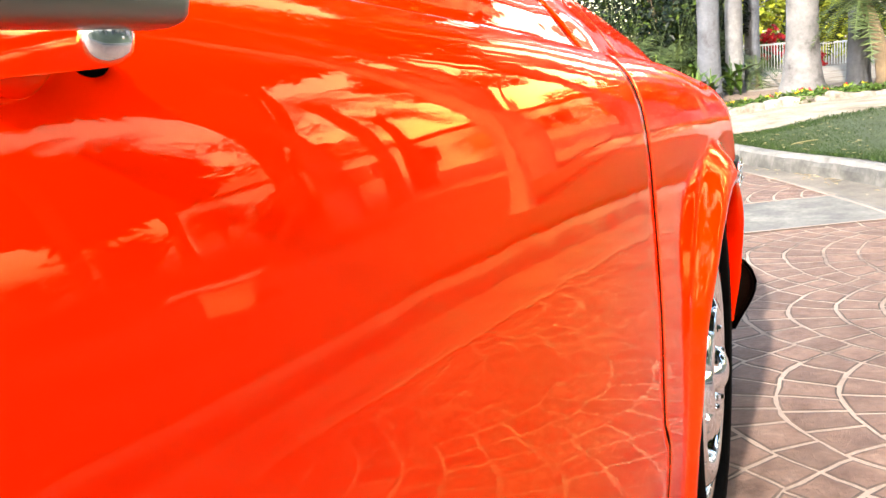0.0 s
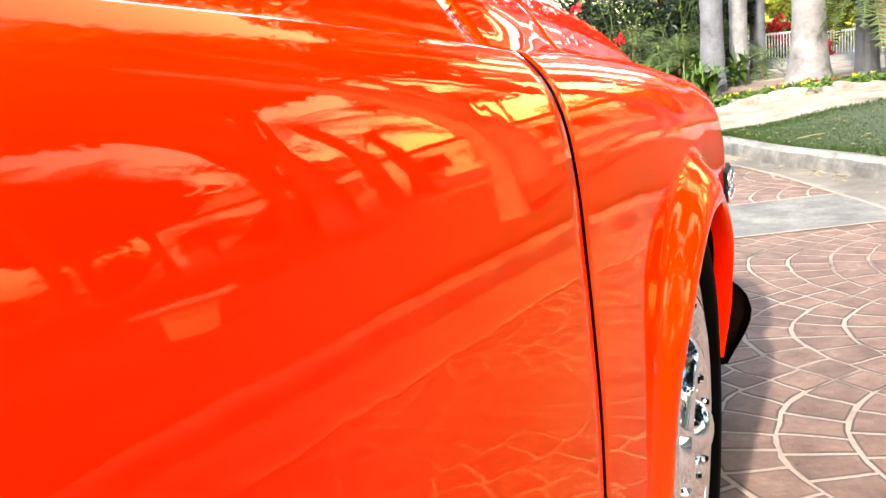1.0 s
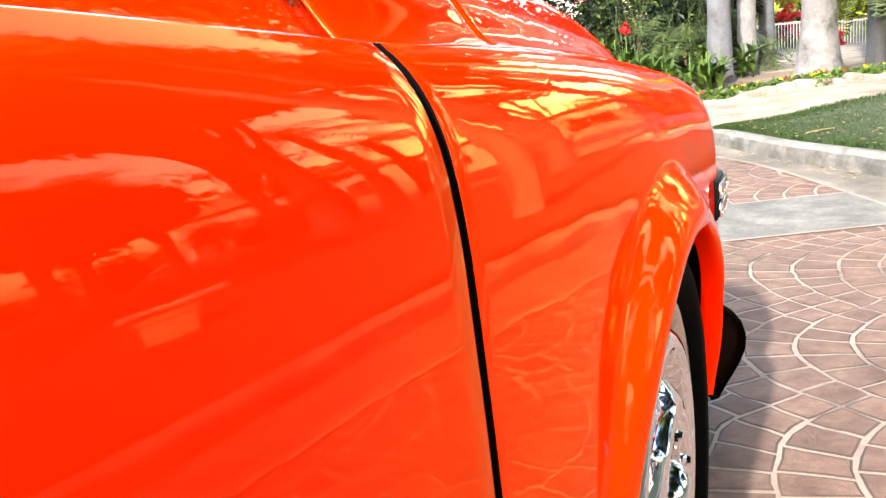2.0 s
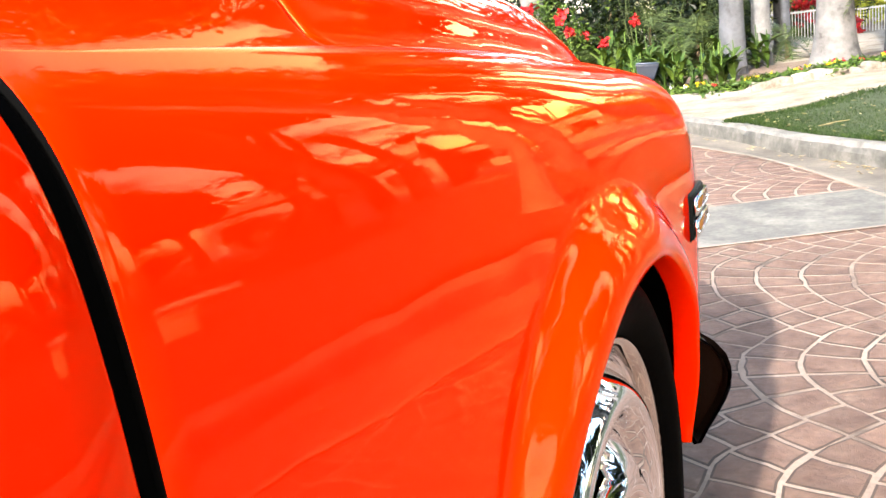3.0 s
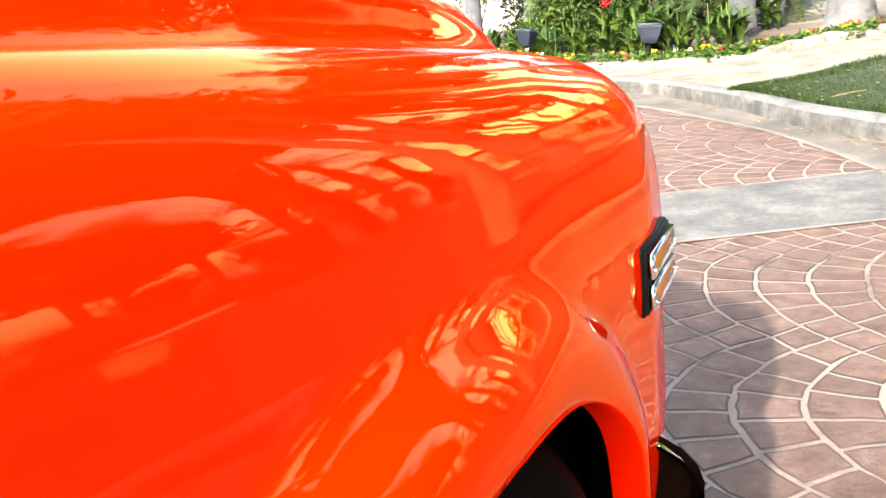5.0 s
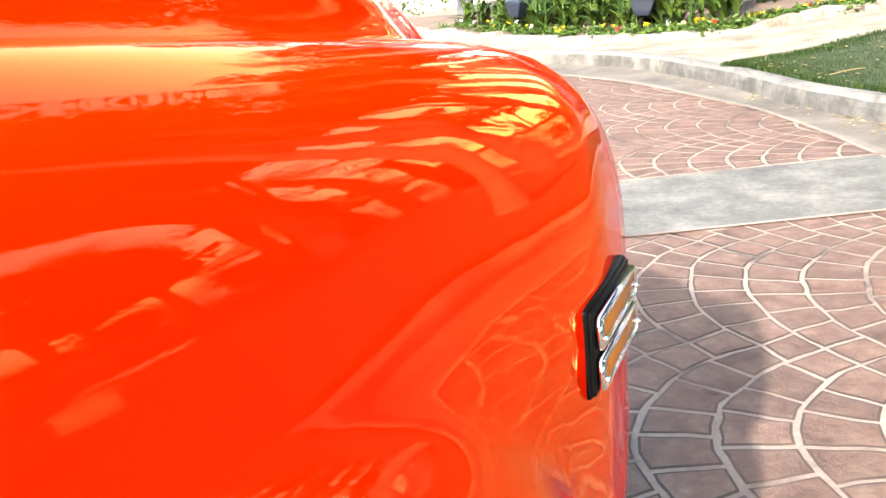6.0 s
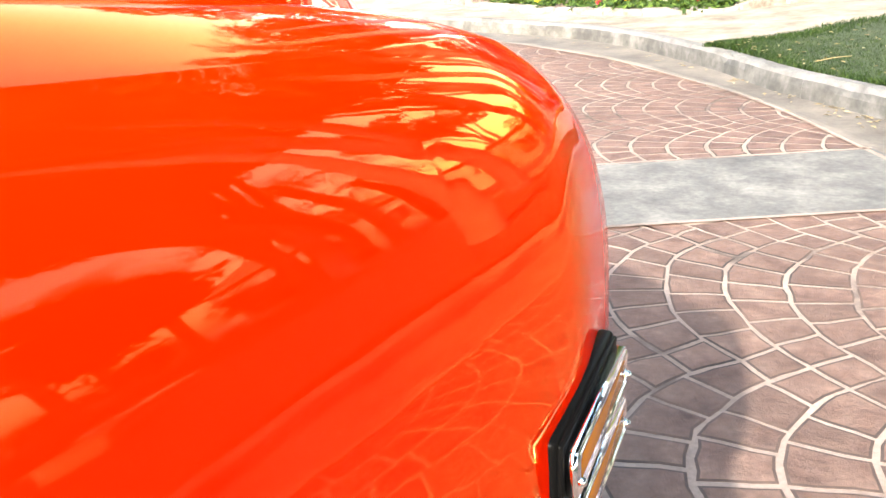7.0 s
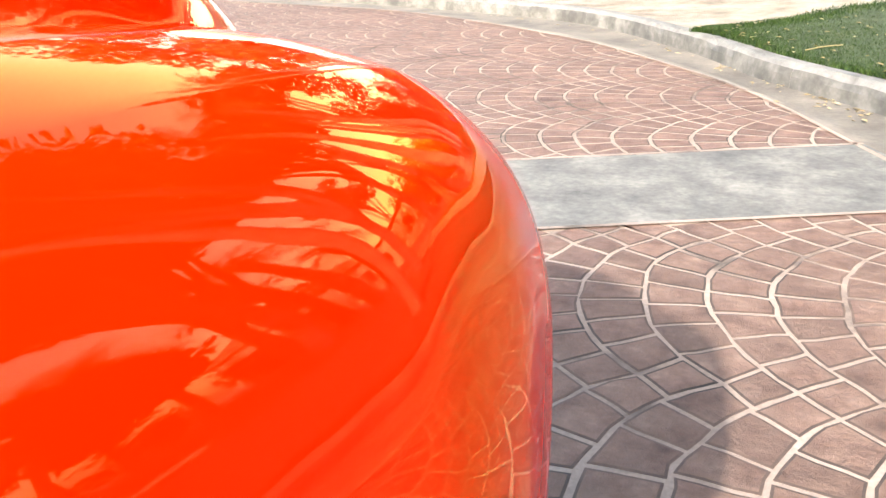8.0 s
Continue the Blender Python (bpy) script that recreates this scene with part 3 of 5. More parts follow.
def flare(y, z):
    """Outward swell of the wheel-arch lip."""
    half = arch_half(y)
    u, v = (y - ARCH_Y) / half, (z - HUB_Z) / ARCH_B
    if z < HUB_Z:
        r = abs(u) - 1
        d = r * half
    else:
        r = math.hypot(u, v)
        d = (r - 1) * (half * abs(u) + ARCH_B * abs(v)) / max(1e-6, abs(u) + abs(v))
    d = max(d, 0.0)
    way = math.degrees(math.atan2(max(0.0, z - HUB_Z), ARCH_Y - y))  # 0 behind the wheel, 90 on top, 180 ahead
    full = curve_at([(0, 0.012), (25, 0.017), (50, 0.030), (70, 0.036), (95, 0.038), (120, 0.030), (180, 0.026)], way)
    if y > ARCH_Y:
        full *= 0.25 + 0.75 * step(0.22, 0.62, z)
    ease = 0.013 * step(60, 115, way)
    foot = ease * max(0.0, 1 - d / 0.145) ** 2
    full -= 0.8 * ease
    lip = 0.014
    if d < lip:
        return foot + full * (0.88 + 0.12 * math.sin(math.pi / 2 * d / lip))
    # rounded over the crest, with a tight fillet at its foot
    v = (d - lip) / (0.042 + 0.013 * step(35, 80, way) - 0.005 * step(95, 140, way))
    if v < 0.8:
        return foot + full * (1 - v * v)
    return foot + full * 0.36 * max(0.0, 1 - (v - 0.8) / 0.45) ** 2


def side_x(y, z):
    """Half-width of the body side below the shoulder, without the flare."""
    zt = curve_at(SHOULDER, y)
    d = zt - z  # distance below the shoulder
    lean = curve_at([(-0.02, -0.065), (0.0, -0.046), (0.007, -0.0385), (0.015, -0.031), (0.026, -0.0235), (0.04, -0.0165), (0.06, -0.0100), (0.085, -0.0055), (0.12, -0.0022), (0.16, -0.0008), (0.22, 0.0008), (0.34, 0.0030), (0.45, 0.0030), (0.62, -0.007), (0.8, -0.030)], d)
    if lean < 0:
        lean *= 1 + 0.56 * step(0.30, 0.72, y)
    lean -= (1 - step(0.1, 0.6, y)) * curve_at([(0.03, 0.0), (0.06, 0.0006), (0.10, 0.0010), (0.14, 0.0008), (0.22, 0.0)], d)
    tuck = (0.008 * step(0.66, 0.46, z) + 0.009 * step(0.44, 0.31, z)) * step(0.28, 0.42, y)
    return curve_at(SIDE, y) + curve_at(NOSE, y) + lean - tuck


def section(y, z_lo, count=46):
    """Points (x, z) from the lower edge up the side, over the shoulder, into the valley."""
    zt = curve_at(SHOULDER, y)
    out = []
    for k in range(count):
        t = k / (count - 1)
        t = 1 - (1 - t) ** 1.7
        z = z_lo + (zt - 0.001 - z_lo) * t
        out.append((side_x(y, z) + flare(y, z), z))
    base = curve_at(SIDE, y) + curve_at(NOSE, y)
    x0, z0 = out[-1]
    w = curve_at(VALLEY, y)
    room = max(0.0, w - (base - x0))
    rise = curve_at(VALLEY_Z, y) - z0
    for k in range(1, 17):  # the crown flattens towards the valley, then dips into it
        t = k / 16
        out.append((x0 - (room + 0.0005) * t, z0 + rise * (1 - (1 - t) ** 2) - 0.0035 * step(0.86, 1.0, t)))
    return out


def hood_section(y, count=26):
    zt = curve_at(SHOULDER, y)
    base = curve_at(SIDE, y) + curve_at(NOSE, y)
    up = curve_at(HOOD_UP, y)
    v = curve_at(VALLEY_Z, y) - 0.0035
    k = up / 0.20
    x0 = base - curve_at(VALLEY, y)
    mid = -0.80
    rise = [(0.0, 0.0), (-0.006, -0.001), (-0.014, 0.003), (-0.028, 0.019), (-0.056, 0.058), (-0.105, 0.107), (-0.19, 0.152), (-0.36, 0.184)]
    pts = [(x0 + a, v + b * k) for a, b in rise] + [(mid, v + 0.2 * k)]
    return [tuple(q) for q in smooth_line(pts, 6)]


def shell(name, stations, lows, parent, label="", wrap=(True, True), thick=0.03, gap=None):
    """A lofted panel with its front and rear edges turned inwards and its lower edge returned."""
    rows = []
    for y, lo in zip(stations, lows):
        sec = section(y, lo)
        if gap:
            rows.append([(x, y + gap(z), z) for x, z in sec])
        else:
            rows.append([(x, y, z) for x, z in sec])
        x, yy, z = rows[-1][0]
        rows[-1] = [(x - 0.032, yy, z + 0.003), (x - 0.010, yy, z - 0.003), (x - 0.003, yy, z - 0.001)] + rows[-1]
    def turned(row, way):
        roll = [(0.0004, 0.0012), (0.0016, 0.0020), (0.0019, 0.0022), (0.006, 0.0024), (0.012, 0.0024)]
        return [[(x - a, y + way * b, z - a * 0.6) for x, y, z in row] for a, b in roll]
    if wrap[0]:
        rows = turned(rows[0], -1)[::-1] + rows
    if wrap[1]:
        rows = rows + turned(rows[-1], 1)
    c = len(rows[0])
    verts = [v for r in rows for v in r]
    n = len(rows) - 1
    # turned edges go black past the roll: the gap's shade, painted on
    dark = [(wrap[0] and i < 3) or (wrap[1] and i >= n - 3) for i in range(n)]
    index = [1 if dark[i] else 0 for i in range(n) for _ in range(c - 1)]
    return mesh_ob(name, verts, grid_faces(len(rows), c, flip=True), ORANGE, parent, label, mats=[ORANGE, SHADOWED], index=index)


def fender_shell(name, back, over, ahead, parent, label):
    """The fender: a rear piece, the arch and a front piece in one skin, with returned edges."""
    LOW = 16

    def row(y, foot, z_lo):
        pts = [(side_x(y, z) + flare(y, z), z) for z in np.linspace(foot, z_lo, LOW + 1)[:-1]] + section(y, z_lo)
        x, z = pts[0]
        pts = [(x - 0.034, z + 0.003), (x - 0.016, z - 0.002), (x - 0.004, z - 0.0015)] + pts
        return [(x, y + door_gap(z) * step(-0.34, -0.54, y), z) for x, z in pts]

    rows = [row(y, 0.23, HUB_Z) for y in back]
    n_back = len(rows)
    rows += [row(y, arch_z(y), arch_z(y)) for y in over]
    n_over = len(rows)
    rows += [row(y, 0.315 + 0.06 * step(0.40, 0.55, y), HUB_Z + 0.065 * step(0.40, 0.55, y)) for y in ahead]
    roll = [(0.0003, 0.0010), (0.0010, 0.0016), (0.0013, 0.0018), (0.006, 0.0022), (0.012, 0.0022)]
    rows = [[(x - a, y - b, z - a * 0.6) for x, y, z in rows[0]] for a, b in roll[::-1]] + rows
    n_back, n_over = n_back + 5, n_over + 5
    c = len(rows[0])
    bm = bmesh.new()
    vs = [[bm.verts.new(q) for q in r] for r in rows]
    for i in range(len(rows) - 1):
        for j in range(c - 1):
            if i in (n_back - 1, n_over - 1) and j < LOW + 3:
                continue
            if n_back <= i < n_over - 1 and 3 <= j < LOW + 3:
                continue
            q = (vs[i][j], vs[i + 1][j], vs[i + 1][j + 1], vs[i][j + 1])
            fc = bm.faces.new(q)
            fc.smooth = True
            # inside of the rear edge painted black, as shut-line shade
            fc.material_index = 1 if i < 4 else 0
    for i, way in ((n_back - 1, 1), (n_over, -1)):
        edge = rows[i][3 : LOW + 4]
        strip = [[bm.verts.new((x - a, y + way * b, z)) for x, y, z in edge] for a, b in ((0.0, 0.0), (0.004, 0.0015), (0.016, 0.002), (0.034, -0.003))]
        for a, b in zip(strip, strip[1:]):
            for k in range(len(edge) - 1):
                fc = bm.faces.new((a[k], b[k], b[k + 1], a[k + 1]))
                fc.smooth = True
    bmesh.ops.remove_doubles(bm, verts=bm.verts, dist=0.00002)
    bmesh.ops.recalc_face_normals(bm, faces=bm.faces)
    me = bpy.data.meshes.new(name)
    bm.to_mesh(me)
    bm.free()
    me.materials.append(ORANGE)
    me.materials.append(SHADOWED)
    ob = new(name, me)
    ob.parent = parent
    ob["label"] = label
    return ob


def door_gap(z):
    """The shut line steps forwards at its foot."""
    return -0.010 * step(0.66, 0.50, z) + 0.030 * step(0.488, 0.455, z) - 0.012 * step(0.44, 0.36, z)


def lin(a, b, n):
    return list(np.linspace(a, b, n))


GAP_Y = -0.554
car = empty("classic_car", (0, 0, 0), "glossy orange classic car parked on the fan-patterned paving", "car")
# fender: behind the arch, over the arch, ahead of the arch
back = lin(GAP_Y + 0.0065, ARCH_Y - ARCH_A, 16)
over = [ARCH_Y - (ARCH_A if k <= 52 else ARCH_F) * math.cos(math.pi * k / 104) for k in range(105)]
ahead = lin(ARCH_Y + ARCH_F, 0.60, 20) + lin(0.61, 0.94, 44)
fender_shell("front_fender", back, over, ahead, car, "orange front fender with a flared wheel arch")
# the doors' skin
shell("door", lin(-1.62, GAP_Y - 0.0065, 50), [0.27] * 50, car, "orange door skin", (True, True), gap=lambda z: door_gap(z))
shell("rear_quarter", lin(-3.6, -1.635, 40), [0.27] * 40, car, "orange rear quarter panel", (False, True))
# black sheet standing in for shade behind the shut lines and inside the arch
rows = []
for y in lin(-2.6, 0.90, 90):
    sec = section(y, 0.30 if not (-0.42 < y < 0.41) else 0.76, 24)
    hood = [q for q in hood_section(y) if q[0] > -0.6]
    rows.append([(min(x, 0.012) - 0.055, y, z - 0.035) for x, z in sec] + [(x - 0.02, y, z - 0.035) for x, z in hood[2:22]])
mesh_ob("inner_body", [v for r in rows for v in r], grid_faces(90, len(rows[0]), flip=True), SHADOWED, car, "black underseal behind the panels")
# black strip that paints in the shade behind the door's shut line
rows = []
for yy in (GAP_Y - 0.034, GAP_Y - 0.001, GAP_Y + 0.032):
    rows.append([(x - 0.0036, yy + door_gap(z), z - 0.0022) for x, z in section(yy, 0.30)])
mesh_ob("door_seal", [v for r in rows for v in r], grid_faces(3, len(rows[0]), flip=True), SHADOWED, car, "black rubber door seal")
# wheel well: a dark tunnel
v, f = [], []
steps = 40
for xo, grow in [(None, 0.004), (-0.05, 0.035), (-0.30, 0.035)]:
    for k in range(steps + 1):
        a = math.pi * (-0.12 + 1.24 * k / steps)
        y, z = ARCH_Y + ((ARCH_F if math.cos(a) > 0 else ARCH_A) + grow) * math.cos(a), HUB_Z + (ARCH_B + grow) * math.sin(a)
        v.append((side_x(y, max(z, 0.36)) + flare(y, max(z, 0.36)) - 0.028 if xo is None else xo, y, z))
f = grid_faces(3, steps + 1)
f.append(tuple(range(2 * (steps + 1), 3 * (steps + 1))))
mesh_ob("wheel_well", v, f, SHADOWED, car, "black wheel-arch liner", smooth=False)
# hood and cowl, across to the far side
def hood_panel(name, y0, y1, n, label, close, sweep=(0.0, 0.0)):
    """A panel across the car; sweep bends its rear or front edge forwards at the valley."""
    rows = []
    for y in lin(y0, y1, n):
        sec = hood_section(y)
        near = sweep[0] * step(y0 + 0.14, y0, y) + sweep[1] * step(y1 - 0.14, y1, y)
        bent = [(x, y + near * max(0.0, 1 - abs(z - sec[0][1]) / 0.014) ** 1.5 * step(-0.20, -0.12, x), z) for x, z in sec]
        rows.append(bent + [(-1.60 - x, yy, z) for x, yy, z in bent[-2::-1]])
    rolled = [(0.0012, 0.0006), (0.0026, 0.0028), (0.0030, 0.0060), (0.0030, 0.02)]
    lip = [[(x, y - a, z - b) for x, y, z in rows[0]] for a, b in rolled]
    end = [[(x, y + a, z - b) for x, y, z in rows[-1]] for a, b in rolled] if close else []
    rows = lip[::-1] + rows + end
    last = len(rows) - 2
    # outermost lip rows painted black for the shade inside the seam
    index = [1 if i == 0 or (close and i == last) else 0 for i in range(len(rows) - 1) for _ in range(len(rows[0]) - 1)]
    return mesh_ob(name, [v for r in rows for v in r], grid_faces(len(rows), len(rows[0]), flip=True), ORANGE, car, label, mats=[ORANGE, SHADOWED], index=index)


hood_panel("hood", -0.281, 0.94, 96, "orange raised hood", False, (0.025, 0.0))
hood_panel("cowl", GAP_Y + 0.006, -0.294, 24, "orange cowl panel below the windscreen", True, (0.0, 0.025))


def upper_panel(name, y0, y1, n, label, mirror=False):
    """The body above the valley, beside the cab."""
    rows = []
    for y in lin(y0, y1, n):
        sec = [q for q in hood_section(y) if q[0] > -0.34]
        rows.append([((-1.60 - x if mirror else x), y, z) for x, z in sec])
    rows = [[(x, y - 0.002, z - 0.02) for x, y, z in rows[0]]] + rows + [[(x, y + 0.002, z - 0.02) for x, y, z in rows[-1]]]
    c = min(len(r) for r in rows)
    return mesh_ob(name, [v for r in rows for v in r[:c]], grid_faces(len(rows), c, flip=not mirror), ORANGE, car, label)


hood_panel("trunk_lid", -3.6, -2.15, 30, "orange trunk lid", True)
upper_panel("upper_door", -1.62, GAP_Y - 0.006, 40, "orange upper door panel")
upper_panel("upper_quarter", -3.6, -1.635, 30, "orange upper rear quarter")
upper_panel("far_upper_door", -3.6, GAP_Y, 50, "orange far upper panels", True)
# far side of the body and the tail, plain closing panels
rows = []
ys = lin(-3.6, 0.94, 90)
for y in ys:
    sec = section(y, 0.30, 20)
    rows.append([(-1.60 - x, y, z) for x, z in sec])
mesh_ob("far_side", [v for r in rows for v in r], grid_faces(len(rows), len(rows[0])), ORANGE, car, "orange far side panels")
sec = section(-3.6, 0.30, 20)
half = sec + hood_section(-3.6)[:-1]
rows = [[(x, -3.602, z) for x, z in half], [(-0.80, -3.602, z) for x, z in half], [(-1.60 - x, -3.602, z) for x, z in half]]
mesh_ob("tail_panel", [v for r in rows for v in r], grid_faces(3, len(half)), ORANGE, car, "orange tail panel", smooth=False)
sec = section(0.94, 0.38, 20)
loop = [(x, 0.945, z) for x, z in sec] + [(-1.60 - x, 0.945, z) for x, z in sec[::-1]]
mesh_ob("grille_panel", loop, [tuple(range(len(loop)))], BLACK, car, "dark grille opening", smooth=False)
part("underbody", box((1.5, 4.2, 0.06), (-0.80, -1.45, 0.32)), SHADOWED, car, "black underbody")
# cab: pillars, roof and glass behind the cowl
def cab_ring(z, inset, y0, y1):
    return [(-0.17 - inset, y0, z), (-0.17 - inset, y1, z), (-1.43 + inset, y1, z), (-1.43 + inset, y0, z)]


bm = bmesh.new()
rings = [cab_ring(1.03, 0.13, -2.25, -0.60), cab_ring(1.24, 0.19, -2.10, -0.86), cab_ring(1.40, 0.25, -1.98, -1.05), cab_ring(1.44, 0.33, -1.85, -1.2)]
vs = [[bm.verts.new(q) for q in r] for r in rings]
for a, b in zip(vs, vs[1:]):
    for k in range(4):
        bm.faces.new((a[k], a[(k + 1) % 4], b[(k + 1) % 4], b[k]))
bm.faces.new(vs[-1])
bmesh.ops.bevel(bm, geom=bm.edges[:], offset=0.03, segments=2, affect="EDGES")
part("cab_roof", bm, ORANGE, car, "orange cab roof and pillars")
for nm, q in (("windscreen", [(-0.40, -0.625, 1.06), (-1.20, -0.625, 1.06), (-1.16, -0.90, 1.29), (-0.44, -0.90, 1.29)]), ("side_window", [(-0.31, -2.0, 1.07), (-0.31, -0.85, 1.07), (-0.37, -1.0, 1.27), (-0.37, -1.9, 1.27)])):
    n = (Vector(q[1]) - Vector(q[0])).cross(Vector(q[2]) - Vector(q[0])).normalized() * 0.012
    q2 = [Vector(k) + n for k in q] + [Vector(k) - n for k in q]
    mesh_ob(nm, q2, [(0, 1, 2, 3), (7, 6, 5, 4), (0, 4, 5, 1), (1, 5, 6, 2), (2, 6, 7, 3), (3, 7, 4, 0)], GLASS, car, "dark glass pane", smooth=False)

# ---- wheel ----
wheel = new("wheel")
wheel.parent = car
wheel.location = (0, 0.012, HUB_Z)
wheel["label"] = "chrome five-slot wheel with a wide black tyre"
TYRE_R = 0.345
v, f = lathe([(0.246, -0.032), (0.2530, -0.016), (0.262, -0.004), (0.276, 0.006), (0.294, 0.010), (0.315, 0.0), (0.330, -0.016), (0.340, -0.034), (TYRE_R, -0.055), (TYRE_R, -0.165), (0.338, -0.19), (0.30, -0.215), (0.240, -0.205)], 72)
mesh_ob("tyre", v, f, RUBBER, wheel, "black rubber tyre")
v, f = [], []
for k in range(72):
    a = 2 * math.pi * k / 72
    for row in range(3):
        x = -0.06 - 0.042 * row
        a2 = a + 0.02 * row
        o = len(v)
        for dx, da, r in [(-0.018, -0.022, 0.343), (0.018, -0.022, 0.343), (0.018, 0.022, 0.343), (-0.018, 0.022, 0.343), (-0.016, -0.018, 0.3462), (0.016, -0.018, 0.3462), (0.016, 0.018, 0.3462), (-0.016, 0.018, 0.3462)]:
            v.append((x + dx, r * math.cos(a2 + da), r * math.sin(a2 + da)))
        f += [(o + 4, o + 5, o + 6, o + 7), (o, o + 1, o + 5, o + 4), (o + 1, o + 2, o + 6, o + 5), (o + 2, o + 3, o + 7, o + 6), (o + 3, o, o + 4, o + 7)]
mesh_ob("tread", v, f, RUBBER, wheel, "tread blocks", smooth=False)
# rim: broad polished lip, deep barrel
v, f = lathe([(0.2500, -0.022), (0.2550, -0.015), (0.2555, -0.010), (0.2510, -0.0075), (0.2445, -0.011), (0.2385, -0.017), (0.2368, -0.021), (0.2362, -0.026)], 96)
mesh_ob("rim", v, f, RIM_LIP, wheel, "polished rim lip")
v, f = lathe([(0.2362, -0.026), (0.2352, -0.0235), (0.2345, -0.029), (0.2335, -0.032), (0.2315, -0.0335)], 96)
mesh_ob("barrel", v, f, CHROME, wheel, "chrome rim barrel")
# slotted centre
bm = bmesh.new()
n = 120
prof = [(0.2315, -0.0335), (0.2270, -0.0300), (0.2200, -0.0225), (0.2120, -0.0130), (0.2040, -0.0045), (0.1965, 0.0010), (0.1890, 0.0030), (0.1810, 0.0020), (0.1740, -0.0030), (0.1690, -0.0110), (0.1650, -0.0200), (0.1615, -0.0260)]  # rolled ring
prof += [(0.1570, -0.0250), (0.1500, -0.0185), (0.1400, -0.0085), (0.1290, 0.0010), (0.1170, 0.0070), (0.1040, 0.0095), (0.0900, 0.0090), (0.0780, 0.0060), (0.0670, 0.0020), (0.0560, 0.0000)]  # inner dome
grid = []
for r, h in prof:
    grid.append([bm.verts.new((h, r * math.cos(2 * math.pi * k / n), r * math.sin(2 * math.pi * k / n))) for k in range(n)])
for i in range(len(prof) - 1):
    for k in range(n):
        slot = (k % 24) in range(4, 20) and 13 <= i <= 15 and not (i in (13, 15) and (k % 24) in (4, 19))
        if not slot:
            l = (k + 1) % n
            bm.faces.new((grid[i][k], grid[i][l], grid[i + 1][l], grid[i + 1][k]))
back_edges = [e for e in bm.edges if e.is_boundary]
ext = bmesh.ops.extrude_edge_only(bm, edges=back_edges)
bmesh.ops.translate(bm, vec=(-0.022, 0, 0), verts=[g for g in ext["geom"] if isinstance(g, bmesh.types.BMVert)])
part("wheel_disc", bm, CHROME, wheel, "chrome slotted wheel centre")
v, f = lathe([(0.0001, -0.12), (0.19, -0.12), (0.19, -0.10)], 48)
mesh_ob("brake_drum", v, f, SHADOWED, wheel, "black brake drum behind the slots", smooth=False)
v, f = lathe([(0.046, -0.030), (0.045, -0.006), (0.042, 0.004), (0.037, 0.012), (0.029, 0.019), (0.019, 0.0235), (0.009, 0.0255), (0.0005, 0.026)], 48)
mesh_ob("centre_cap", v, f, CHROME, wheel, "domed chrome centre cap")
nut_v, nut_f = lathe([(0.007, -0.04), (0.007, 0.008), (0.005, 0.013), (0.0005, 0.014)], 6)
first = None
for k in range(5):
    a = 2 * math.pi * (k + 0.1) / 5
    if first is None:
        first = mesh_ob("lug_nut", nut_v, nut_f, CHROME, wheel, "chrome lug nut", smooth=False)
        o = first
    else:
        o = first.copy()
        scene.collection.objects.link(o)
    o.location = (0, 0.074 * math.cos(a), 0.074 * math.sin(a))

# the other three wheels, alike
for wx, wy, turn in ((-1.60, 0.012, 180), (0.0, -2.62, 0), (-1.60, -2.62, 180)):
    other = new("wheel")
    other.parent = car
    other.matrix_basis = pose(wx - (0.05 if turn == 0 else -0.05) * (wy < -1), wy, HUB_Z, 0, 0, turn)
    other["label"] = "chrome five-slot wheel with a wide black tyre"
    for child in list(wheel.children):
        o = new(child.name.split(".")[0], child.data)
        o.parent = other
        o.location = child.location
        o["label"] = child.get("label", "")

# ---- side marker lamp ----
MARK = (0.0, 0.5150, 0.6280)
marker = new("side_marker_lamp")
marker.parent = car
mk_x = side_x(0.5150, 0.6280) - 0.001
marker.matrix_basis = pose(mk_x, MARK[1], MARK[2], 0, 0, 0.6) @ Matrix.Diagonal((0.85, 1.0, 1.0, 1.0))
marker["label"] = "black side marker lamp with two amber chrome-framed lenses"
part("base", box((0.011, 0.120, 0.068), (-0.0010, 0, 0), 0.0035, 3), BLACK, marker, "thick black rubber base")
part("pad", box((0.004, 0.115, 0.063), (0.0050, 0, 0), 0.0015, 2), BLACK, marker, "black face plate")


